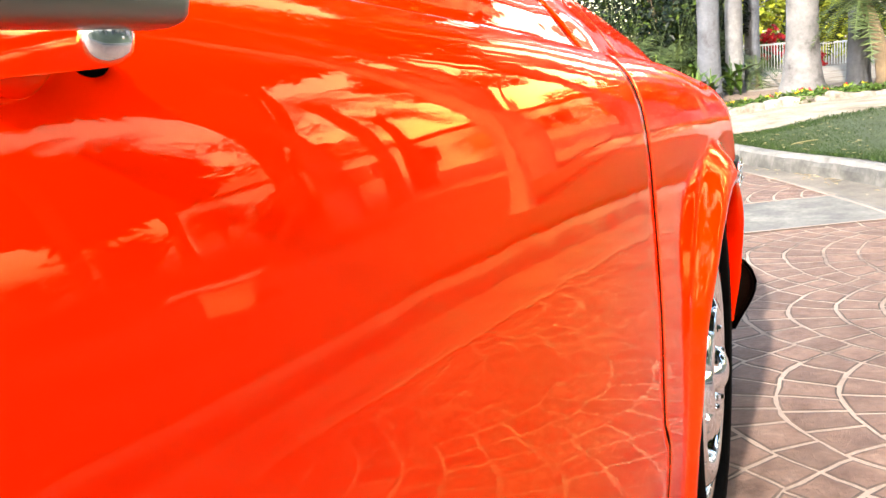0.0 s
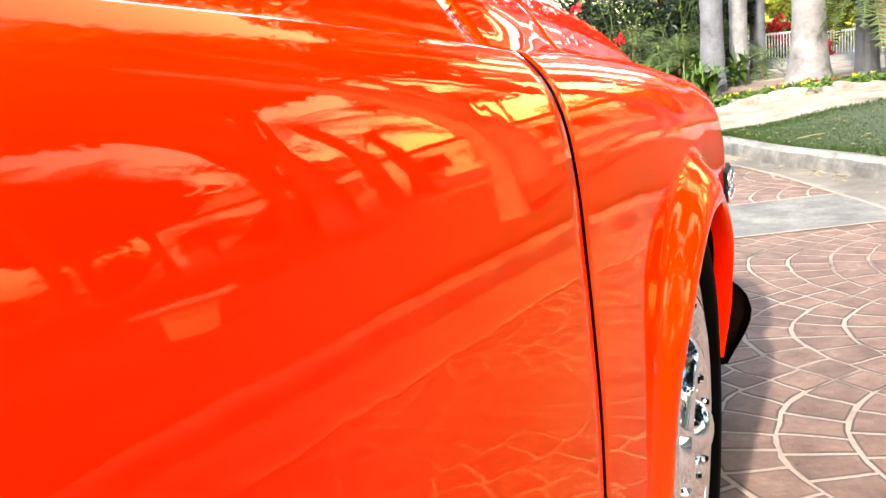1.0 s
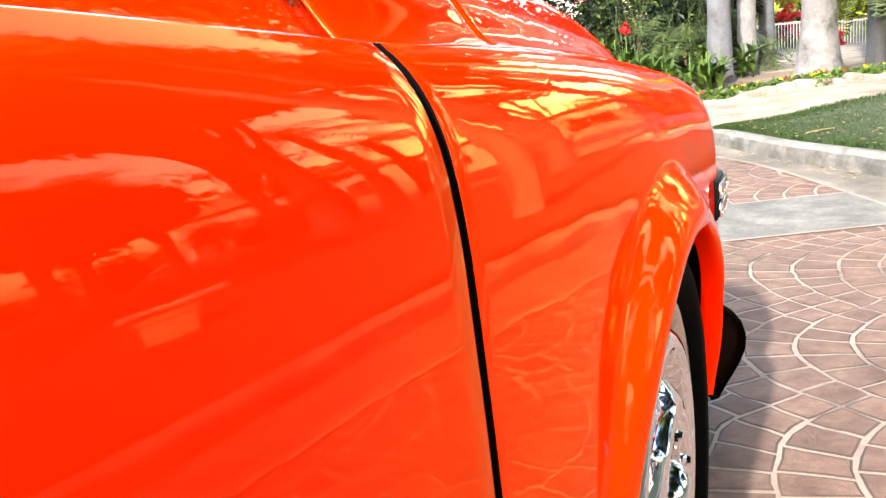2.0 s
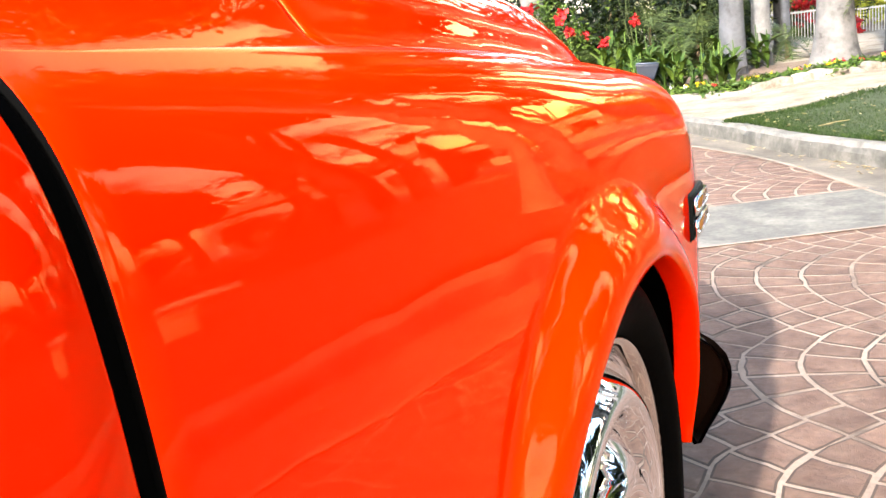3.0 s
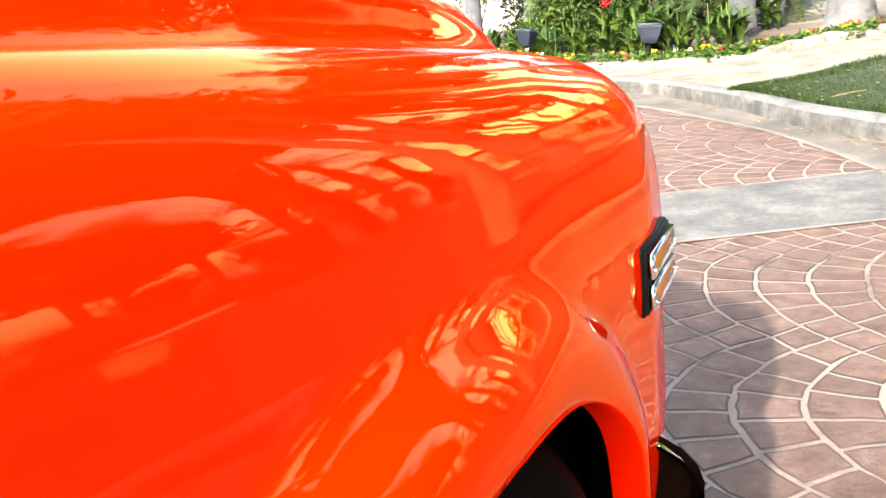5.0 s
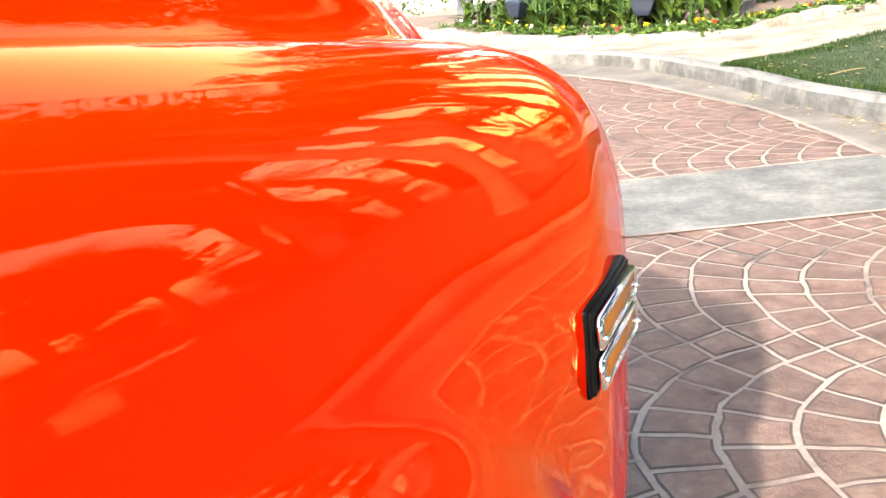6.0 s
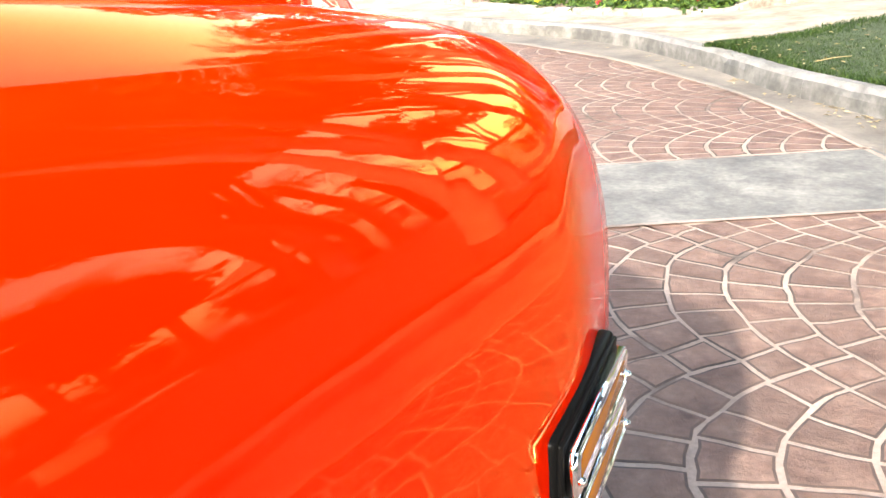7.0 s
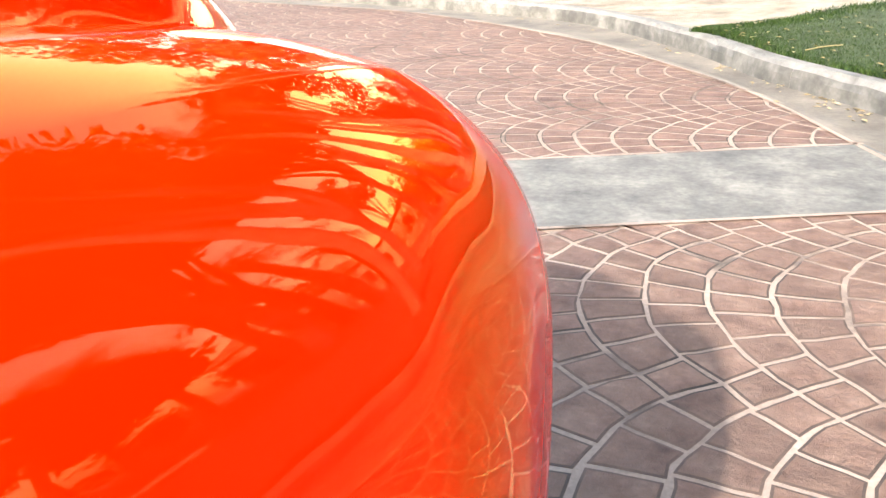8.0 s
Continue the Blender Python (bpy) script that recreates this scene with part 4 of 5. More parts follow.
def bezel(z0):
    """An open rectangular frame with a ribbed lens in it."""
    L, H, w, d = 0.109, 0.0240, 0.0040, 0.0085
    bm = bmesh.new()
    out = [(-L / 2, -H / 2), (L / 2, -H / 2), (L / 2, H / 2), (-L / 2, H / 2)]
    inn = [(a - math.copysign(w, a), b - math.copysign(w, b)) for a, b in out]
    ring = []
    for loop, x in ((out, 0.0), (out, d), (inn, d), (inn, 0.0)):
        ring.append([bm.verts.new((x, a, b)) for a, b in loop])
    for i in range(4):
        for k in range(4):
            bm.faces.new((ring[i][k], ring[i][(k + 1) % 4], ring[(i + 1) % 4][(k + 1) % 4], ring[(i + 1) % 4][k]))
    bmesh.ops.bevel(bm, geom=bm.edges[:], offset=0.0012, segments=2, affect="EDGES")
    fr = part("frame", bm, CHROME, marker, "chrome lens frame")
    fr.location = (0.0065, 0, z0)
    part("lens", box((0.009, L - 2 * w - 0.001, H - 2 * w - 0.001), (0.0032, 0, 0), 0.002, 2), AMBER, fr, "ribbed amber lens")
    for s in (-1, 1):
        sv, sf = lathe([(0.0022, 0.0), (0.0022, 0.003), (0.0014, 0.004), (0.0003, 0.0043)], 12)
        sc = mesh_ob("screw", sv, sf, CHROME, fr, "domed chrome screw")
        sc.location = (0.0075, s * (L / 2 - 0.003), -0.004)


bezel(0.0154)
bezel(-0.0154)

# ---- bumper end that wraps round the corner ----
def bumper():
    line = smooth_line([(0.004, 0.500), (-0.018, 0.55), (-0.052, 0.62), (-0.100, 0.73), (-0.14, 0.86), (-0.24, 0.97), (-0.38, 1.02), (-0.80, 1.04), (-1.24, 1.02), (-1.40, 0.97), (-1.51, 0.87), (-1.57, 0.74), (-1.60, 0.56)], 10)
    t = np.gradient(line, axis=0)
    t /= np.linalg.norm(t, axis=1)[:, None]
    outn = np.stack([t[:, 1], -t[:, 0]], 1)
    L = np.r_[0, np.cumsum(np.linalg.norm(np.diff(line, axis=0), axis=1))]
    rows_o, rows_i = [], []
    for q, n, s in zip(line, outn, L):
        k = step(-0.03, 0.16, s) * step(L[-1] + 0.03, L[-1] - 0.16, s)
        top, low = 0.440, 0.262
        ro, ri = [], []
        for a in np.linspace(0, 1, 9):
            z = low + (top - low) * a
            bul = 0.052 * (1 - 0.4 * step(0.0, 0.12, s)) * math.sin(math.pi * a ** 1.35) ** 0.85 if 0 < a < 1 else 0.0
            ro.append((q[0] + n[0] * bul, q[1] + n[1] * bul, z))
            ri.append((q[0] + n[0] * (bul - 0.006), q[1] + n[1] * (bul - 0.006), z))
        rows_o.append([(q[0] - n[0] * 0.012, q[1] - n[1] * 0.012, low - 0.002)] + ro + [(q[0] - n[0] * 0.012, q[1] - n[1] * 0.012, top + 0.002)])
        rows_i.append(ri)
    b = new("front_bumper")
    b.parent = car
    b["label"] = "chrome front bumper with curved ends"
    mesh_ob("bumper_face", [v for r in rows_o for v in r], grid_faces(len(rows_o), 11, flip=False), CHROME, b, "chrome bumper face")
    mesh_ob("bumper_back", [v for r in rows_i for v in r], grid_faces(len(rows_i), 9, flip=True), BUMPER_BACK, b, "dark brown bumper back")
    cap = [(x - 0.003, y + 0.022, z) for x, y, z in rows_o[0]]
    mesh_ob("bumper_end", cap, [tuple(range(len(cap)))], BUMPER_BACK, b, "dark hollow bumper end", smooth=False)


bumper()

# ---- door handle ----
handle = new("door_handle")
handle.parent = car
HZ = 0.9325
hx = side_x(-1.40, 0.935)
handle.matrix_basis = pose(0, -1.40, HZ, 0, 0, 0)
handle["label"] = "brushed metal door handle with a round push button"
part("grip", box((0.014, 0.21, 0.018), (0.030, -0.069, 0.009), 0.0045, 3), BRUSHED, handle, "brushed metal grip bar")
part("post", box((0.030 - hx, 0.013, 0.015), ((0.030 + hx) / 2, 0.021, 0.001), 0.005, 3), CHROME, handle, "handle post")
sv, sf = lathe([(0.0112, -0.004), (0.0114, 0.004), (0.0110, 0.0075), (0.0095, 0.0100), (0.0060, 0.0125), (0.0005, 0.0138)], 36)
o = mesh_ob("push_button", sv, sf, ORANGE, handle, "round domed orange push button")
o.matrix_basis = pose(hx - 0.002, 0.041, -0.0015, 0, -27, 0)
# flat black disc on the door skin, painting the shade behind the grip
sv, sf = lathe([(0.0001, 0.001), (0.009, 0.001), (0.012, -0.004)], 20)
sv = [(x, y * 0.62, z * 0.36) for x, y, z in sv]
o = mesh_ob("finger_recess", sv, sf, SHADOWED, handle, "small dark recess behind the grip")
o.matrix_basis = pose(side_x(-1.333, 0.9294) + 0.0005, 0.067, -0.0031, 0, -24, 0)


# ---- garden ahead: edging, bed, palms, shrubs, lamps, fence ----
BED = smooth_line([(-9.5, 12.2), (-6.3, 11.2), (-4.2, 9.9), (-2.8, 8.75), (-1.6, 8.08), (-0.77, 8.0), (-0.04, 8.35), (0.55, 8.7), (1.4, 9.0), (2.6, 9.4)], 10)


def leaf_cloud(name, centres, count, size, mat, seed, parent=None, label="", flat=0.0, aspect=0.45):
    """Many small folded leaves gathered round clump centres (x, y, z, rx, ry, rz)."""
    r = np.random.default_rng(seed)
    C = np.array(centres, float)
    pick = r.integers(0, len(C), count)
    d = r.normal(0, 1, (count, 3))
    d /= np.linalg.norm(d, axis=1)[:, None]
    rad = r.uniform(0.35, 1.0, count) ** 0.6
    P = C[pick, :3] + d * C[pick, 3:6] * rad[:, None]
    a = r.normal(0, 1, (count, 3))
    a[:, 2] = a[:, 2] * 0.6 - 0.25
    a /= np.linalg.norm(a, axis=1)[:, None]
    up = d * 0.7 + r.normal(0, 0.5, (count, 3)) + np.array([0, 0, 0.5])
    b = np.cross(a, up)
    b /= np.linalg.norm(b, axis=1)[:, None] + 1e-9
    s = size * r.uniform(0.6, 1.35, count)[:, None]
    nrm = np.cross(b, a)
    v = np.stack([P, P + a * s * 0.5 + b * s * aspect * 0.5 + nrm * s * 0.08, P + a * s, P + a * s * 0.5 - b * s * aspect * 0.5 + nrm * s * 0.08], 1).reshape(-1, 3)
    f = [(4 * i, 4 * i + 1, 4 * i + 2, 4 * i + 3) for i in range(count)]
    me = bpy.data.meshes.new(name)
    me.from_pydata(v.tolist(), [], f)
    me.materials.append(mat)
    ob = new(name, me)
    if parent:
        ob.parent = parent
    if label:
        ob["label"] = label
    return ob


def palm_trunk(name, x, y, radius, height, bark, label, flare=1.25, lean=(0, 0), seed=1, group="palms in the garden", crown=16, frond=1.6):
    z0 = land(x, y) - 0.04
    thing = empty(name, (x, y, z0), label, "palm tree", group)
    v, f = [], []
    steps, sides = max(20, int(height * 9)), 26
    r0 = random.Random(seed)
    for i in range(steps + 1):
        t = i / steps
        h = height * t
        r = radius * (1 - 0.22 * t) * (1 + (flare - 1) * math.exp(-h / 0.22))
        r *= 1 + 0.02 * math.sin(h * 46) + 0.012 * r0.uniform(-1, 1)
        for k in range(sides):
            a = 2 * math.pi * k / sides
            w = 1 + 0.045 * noise.noise(Vector((math.cos(a) * 1.7 + seed, math.sin(a) * 1.7, h * 1.6))) + 0.02 * noise.noise(Vector((math.cos(a) * 6 + seed, math.sin(a) * 6, h * 9)))
            v.append((r * w * math.cos(a) + lean[0] * t * t, r * w * math.sin(a) + lean[1] * t * t, h))
    for i in range(steps):
        for k in range(sides):
            l = (k + 1) % sides
            f.append((i * sides + k, i * sides + l, (i + 1) * sides + l, (i + 1) * sides + k))
    f.append(tuple(range(steps * sides, (steps + 1) * sides)))
    mesh_ob("trunk", v, f, bark, thing)
    # crown of feathered fronds
    if crown:
        fv, ff = frond_mesh(crown, frond, seed)
        c = mesh_ob("crown", fv, ff, FROND, thing, "arching green fronds", smooth=False)
        c.location = (lean[0], lean[1], height)
    return thing


def frond_mesh(count, length, seed, low=-0.5, high=1.2, pairs=26):
    r = random.Random(seed)
    v, f = [], []
    for n in range(count):
        az = 2 * math.pi * n / count + r.uniform(-0.2, 0.2)
        el = r.uniform(low, high)
        L = length * r.uniform(0.8, 1.1)
        out = np.array([math.cos(az), math.sin(az), 0])
        side = np.array([-math.sin(az), math.cos(az), 0])
        pts = []
        for k in range(pairs + 1):
            t = k / pairs
            pts.append(out * (L * t * math.cos(el) * (1 - 0.15 * t)) + np.array([0, 0, L * (t * math.sin(el) - 0.55 * t * t)]))
        for k in range(1, pairs):
            p, q = pts[k], pts[k + 1]
            t = k / pairs
            ll = 0.30 * L * math.sin(math.pi * min(1, 0.12 + 0.88 * t)) ** 0.7
            for sg in (-1, 1):
                tip = p + side * sg * ll * 0.85 + out * ll * 0.35 + np.array([0, 0, -0.25 * ll + r.uniform(-0.04, 0.04)])
                o = len(v)
                v += [tuple(p), tuple(p + (q - p) * 0.55), tuple(tip)]
                f.append((o, o + 1, o + 2))
        for k in range(pairs):
            o = len(v)
            w = 0.012 * (1 - k / pairs) + 0.003
            v += [tuple(pts[k] - side * w), tuple(pts[k] + side * w), tuple(pts[k + 1] + side * w), tuple(pts[k + 1] - side * w)]
            f.append((o, o + 1, o + 2, o + 3))
    return v, f


def broad_tree(name, x, y, height, spread, mat, label, seed, leaves=5200, size=0.22, low=0.35, z0=0.1, bark=BARK_GREY, group="trees round the drive"):
    thing = empty(name, (x, y, z0), label, "tree", group)
    r = random.Random(seed)
    pts = [(0, 0, -0.1), (0.05, 0.03, height * 0.2), (r.uniform(-0.1, 0.1) * height * 0.3, r.uniform(-0.1, 0.1) * height * 0.3, height * 0.55)]
    line = smooth_line(pts, 8)
    v, f = tube(line, list(np.linspace(0.020, 0.010, len(line)) * height), 10)
    centres = []
    for k in range(9):
        az, up = 2 * math.pi * k / 9 + r.uniform(-0.3, 0.3), r.uniform(low, 0.95)
        end = np.array([math.cos(az) * spread * r.uniform(0.45, 0.8), math.sin(az) * spread * r.uniform(0.45, 0.8), height * up])
        start = line[int(len(line) * r.uniform(0.4, 0.95))]
        lv, lf = tube(smooth_line([start, (start + end) / 2 + np.array([0, 0, 0.06 * height]), end], 5), list(np.linspace(0.012, 0.004, 11) * height), 6)
        o = len(v)
        v += lv
        f += [tuple(o + q for q in fc) for fc in lf]
        s = spread * r.uniform(0.28, 0.5)
        centres.append((*end, s, s, s * 0.75))
    for k in range(7):
        s = spread * r.uniform(0.3, 0.5)
        centres.append((r.uniform(-0.5, 0.5) * spread, r.uniform(-0.5, 0.5) * spread, height * r.uniform(low + 0.1, 1.0), s, s, s * 0.7))
    mesh_ob("trunk", v, f, bark, thing)
    leaf_cloud("crown", centres, leaves, size, mat, seed, thing, "uneven leafy crown")
    return thing


def edging():
    thing = empty("bed_edging", label="rough cream stone edging round the flower bed", category="edging", kind="structure")
    r = random.Random(11)
    L = np.r_[0, np.cumsum(np.linalg.norm(np.diff(BED, axis=0), axis=1))]
    s = 0.0
    while s < L[-1] - 0.3:
        e = s + r.uniform(0.16, 0.42)
        q = (s + e) / 2
        x, y = np.interp(q, L, BED[:, 0]), np.interp(q, L, BED[:, 1])
        x2, y2 = np.interp(e, L, BED[:, 0]), np.interp(e, L, BED[:, 1])
        an = math.atan2(y2 - y, x2 - x)
        h = r.uniform(0.035, 0.085)
        bm = box((e - s + 0.02, 0.15, h + 0.08), (0, 0, 0), 0.038, 3)
        bmesh.ops.subdivide_edges(bm, edges=[k for k in bm.edges if k.calc_length() > 0.1], cuts=5, use_grid_fill=True)
        for vv in bm.verts:
            vv.co += Vector(noise.noise_vector(vv.co * 9 + Vector((q * 3, 0, 0)))) * 0.026
        ob = part("edging_stone", bm, EDGE, thing)
        ob.matrix_basis = pose(x, y, land(x, y) - 0.04 + h / 2, 0, 0, math.degrees(an) + r.uniform(-5, 5))
        s = e


def flower_row():
    """Low bedding plants along the edging."""
    r = np.random.default_rng(21)
    line = outward(BED, 0.22)
    k = 0
    first = {}
    for i in np.linspace(18, len(line) - 8, 84):
        q = line[int(i)] + r.normal(0, 0.09, 2)
        z = land(*q)
        kind = ["red", "yellow", "white", "yellow", "orange"][int(r.integers(0, 5))]
        petal = {"red": RED, "yellow": YELLOW, "white": WHITE_PETAL, "orange": RED}[kind]
        th = empty("bedding_flower", (q[0], q[1], z), f"low bedding plant with {kind} blooms by the edging" if k % 2 == 0 else "low leafy green bedding plant by the edging", "flower", "bedding flowers")
        s = 0.06 + 0.04 * r.random()
        leaf_cloud("foliage", [(0, 0, 0.05, s * 1.8, s * 1.8, 0.06)], 110, 0.06, LEAF, 100 + k, th)
        if k % 2 == 0:
            leaf_cloud("bloom", [(r.normal(0, 0.03), r.normal(0, 0.03), 0.10 + 0.03 * r.random(), 0.020, 0.020, 0.012)], 10, 0.026, petal, 300 + k, th, f"{kind} petals", aspect=0.9)
        k += 1


def canna(x, y, h, seed, bloom=0.0):
    """A clump of stems with large paddle leaves."""
    r = random.Random(seed)
    z = land(x, y)
    th = empty("canna_plant", (x, y, z - 0.01), "tall green canna plant with broad paddle leaves", "plant", "plants in the flower bed")
    v, f = [], []
    for s in range(r.randint(3, 5)):
        bx, by = r.uniform(-0.09, 0.09), r.uniform(-0.09, 0.09)
        H = h * r.uniform(0.7, 1.1)
        for k in range(r.randint(6, 9)):
            t = 0.10 + 0.75 * k / 8
            az = r.uniform(0, 6.28)
            out, side = np.array([math.cos(az), math.sin(az), 0]), np.array([-math.sin(az), math.cos(az), 0])
            L, W = h * r.uniform(0.36, 0.62), h * r.uniform(0.045, 0.075)
            p0 = np.array([bx, by, H * t * 0.75])
            el = r.uniform(0.65, 1.4)
            o = len(v)
            for m in range(6):
                u = m / 5
                c = p0 + out * (L * u * math.cos(el) + 0.25 * L * u * u) + np.array([0, 0, L * (u * math.sin(el) - 0.35 * u * u)])
                w = W * math.sin(math.pi * (0.06 + 0.94 * u) ** 0.8) if m < 5 else 0.002
                lift = np.array([0, 0, 0.35 * w])
                v += [tuple(c - side * w + lift), tuple(c), tuple(c + side * w + lift)]
            for m in range(5):
                a = o + m * 3
                f += [(a, a + 1, a + 4, a + 3), (a + 1, a + 2, a + 5, a + 4)]
        sv, sf = tube([(bx, by, 0), (bx + 0.01, by, H * 0.5), (bx, by + 0.01, H * 0.9)], [0.012, 0.01, 0.005], 6)
        o = len(v)
        v += sv
        f += [tuple(o + q for q in fc) for fc in sf]
    mesh_ob("leaves", v, f, LEAF, th, "broad paddle leaves on stems")
    if bloom:
        sv, sf = tube([(0, 0, 0), (0.01, 0, bloom * 0.6), (0, 0.0, bloom)], [0.010, 0.008, 0.005], 6)
        mesh_ob("flower_stalk", sv, sf, LEAF, th, "tall flower stalk")
        leaf_cloud("bloom", [(0, 0, bloom, 0.035, 0.035, 0.06)], 34, 0.06, RED, seed + 5, th, "ragged red flower head", aspect=0.8)
        th["label"] = "tall green canna plant with a red flower head"
    return th


def bush(name, x, y, size, mat, label, seed, leaves=2600, leaf=0.09, bloom=None, blooms=0, z0=None):
    z = land(x, y) if z0 is None else z0
    th = empty(name, (x, y, z), label, "bush", "shrubs in the garden")
    r = random.Random(seed)
    sx, sy, sz = size
    centres = [(r.uniform(-0.6, 0.6) * sx, r.uniform(-0.6, 0.6) * sy, sz * r.uniform(0.2, 0.8), 0.45 * sx, 0.45 * sy, 0.33 * sz) for _ in range(9)]
    leaf_cloud("foliage", centres, leaves, leaf, mat, seed, th)
    stems_v, stems_f = [], []
    for c in centres:
        sv, sf = tube(smooth_line([(0, 0, -0.05), (c[0] * 0.4, c[1] * 0.4, c[2] * 0.6), c[:3]], 3), [0.018, 0.016, 0.014, 0.012, 0.01, 0.008, 0.006], 5)
        o = len(stems_v)
        stems_v += sv
        stems_f += [tuple(o + q for q in fc) for fc in sf]
    mesh_ob("stems", stems_v, stems_f, BARK_BROWN, th)
    if bloom:
        pts = []
        for _ in range(blooms):
            az = r.uniform(0, 6.28)
            pts.append((math.cos(az) * sx * r.uniform(0.2, 1.0), -abs(math.sin(az)) * sy * 0.95, sz * r.uniform(0.3, 1.05), 0.055, 0.055, 0.05))
        leaf_cloud("blossom", pts, blooms * 16, 0.085, bloom, seed + 1, th, "clusters of red petals", aspect=0.9)
    return th


def spot_lamp(x, y, turn):
    z = land(x, y)
    th = empty("garden_spotlight", (x, y, z), "blue-grey garden spotlight on a stake in the flower bed", "garden light", "garden spotlights")
    bm = bmesh.new()
    rings = []
    for w, d, h in [(0.055, 0.05, 0.05), (0.075, 0.065, 0.09), (0.098, 0.082, 0.17), (0.104, 0.088, 0.185), (0.104, 0.088, 0.20)]:
        rings.append([bm.verts.new((sx * w, sy * d, h)) for sx, sy in ((-1, -1), (1, -1), (1, 1), (-1, 1))])
    for a, b in zip(rings, rings[1:]):
        for k in range(4):
            bm.faces.new((a[k], a[(k + 1) % 4], b[(k + 1) % 4], b[k]))
    bm.faces.new(rings[0][::-1])
    bm.faces.new(rings[-1])
    bmesh.ops.bevel(bm, geom=bm.edges[:], offset=0.006, segments=1, affect="EDGES")
    part("housing", bm, SLATE, th, "tapered blue-grey metal housing", smooth=False)
    part("lid", box((0.200, 0.170, 0.016), (0, 0, 0.208), 0.005, 1), LAMP_LID, th, "pale blue-grey lid")
    v, f = tube([(0, 0, -0.2), (0, 0, 0.0), (0, 0, 0.055)], [0.006, 0.014, 0.014], 8)
    mesh_ob("stake", v, f, BLACK, th)
    th.location.z += 0.12
    th.scale = (1.15, 1.15, 1.15)
    th.rotation_euler = (radians(-5), radians(4), radians(turn))


def fence(name, a, b, z0, height, count, label):
    th = empty(name, (0, 0, 0), label, "fence", "white fences")
    a, b = np.array(a), np.array(b)
    an = math.degrees(math.atan2(*(b - a)[::-1]))
    L = float(np.linalg.norm(b - a))
    mid = (a + b) / 2
    for z in (z0 + 0.05, z0 + height - 0.03):
        o = part("rail", box((L, 0.03, 0.035), (0, 0, 0), 0.004, 1), WHITE, th)
        o.matrix_basis = pose(mid[0], mid[1], z, 0, 0, an)
    me = None
    for k in range(count):
        t = k / (count - 1)
        q = a + (b - a) * t
        thick = 0.045 if k in (0, count - 1) else 0.016
        if k in (0, 1):
            o = part("post" if k == 0 else "picket", box((thick, thick, height + (0.06 if k == 0 else 0)), (0, 0, 0), 0.003, 1), WHITE, th)
            me = o.data
        else:
            o = new("picket", me)
            o.parent = th
        o.matrix_basis = pose(q[0], q[1], z0 + height / 2, 0, 0, an)


edging()
flower_row()
# soil of the bed
inner, outer_ = outward(BED, 0.05), outward(BED, 2.2)
verts = []
for t in np.linspace(0, 1, 7):
    for q in inner * (1 - t) + outer_ * t:
        verts.append((q[0], q[1], land(*q) + 0.03 - 0.012 * (t > 0.9)))
tagged(mesh_ob("flower_bed_soil", verts, grid_faces(7, len(BED), flip=True), EARTH), "brown earth of the flower bed", "soil", kind="structure")
# palms
palm_trunk("palm_tree", -0.87, 9.5, 0.135, 5.6, BARK_GREY, "grey ringed palm trunk in the flower bed", 1.25, seed=1)
palm_trunk("palm_tree", -0.66, 10.7, 0.115, 6.0, BARK_PALE, "pale palm trunk behind the flower bed", 1.2, seed=2)
palm_trunk("palm_tree", -0.53, 12.7, 0.115, 6.4, BARK_GREY, "slim grey palm trunk near the white fence", 1.15, seed=3)
palm_trunk("palm_tree", 0.17, 9.4, 0.18, 6.0, BARK_PALE, "thick whitish palm trunk with a flared root base", 1.9, seed=4)
palm_trunk("palm_tree", 0.80, 10.1, 0.125, 5.5, BARK_GREY, "grey-brown palm trunk beside a small date palm", 1.3, seed=5)
palm_trunk("palm_tree", -3.75, 11.3, 0.17, 6.0, BARK_PALE, "white sunlit palm trunk beside the red-flowering bush", 1.15, seed=6)
palm_trunk("palm_tree", -5.4, 13.0, 0.13, 6.0, BARK_GREY, "dark palm trunk in the planting", 1.15, seed=7)
small = palm_trunk("date_palm", 1.02, 9.3, 0.085, 1.10, BARK_BROWN, "small date palm with a shaggy brown trunk", 1.2, (-0.24, 0.0), 8, "palms in the garden", 34, 0.72)
# cannas
rng = random.Random(31)
for k in range(30):
    t = k / 29
    x = -4.3 + 3.45 * t + rng.uniform(-0.08, 0.08)
    y = float(np.interp(x, BED[:, 0], BED[:, 1])) + rng.uniform(0.45, 1.0)
    canna(x, y, rng.uniform(0.38, 0.58), 400 + k)
for k in range(14):
    x = -2.6 + 1.9 * k / 13 + rng.uniform(-0.1, 0.1)
    canna(x, 9.7 + rng.uniform(0, 0.6), rng.uniform(0.5, 0.75), 500 + k)
for k, (x, z) in enumerate([(-1.98, 0.97), (-2.78, 0.93), (-2.36, 0.76), (-3.3, 1.05)]):
    canna(x, 9.7, 0.6, 540 + k, z - land(x, 9.7))
spot_lamp(-1.63, 8.42, 10)
spot_lamp(-3.30, 9.55, -25)
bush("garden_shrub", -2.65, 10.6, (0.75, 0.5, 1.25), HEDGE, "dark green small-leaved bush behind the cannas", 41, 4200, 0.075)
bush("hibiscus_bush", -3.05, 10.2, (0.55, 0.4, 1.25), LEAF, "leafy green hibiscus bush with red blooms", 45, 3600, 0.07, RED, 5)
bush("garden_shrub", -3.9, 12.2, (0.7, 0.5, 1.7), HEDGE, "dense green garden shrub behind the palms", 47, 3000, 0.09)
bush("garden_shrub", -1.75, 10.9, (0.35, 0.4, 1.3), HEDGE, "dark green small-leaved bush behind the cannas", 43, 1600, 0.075)
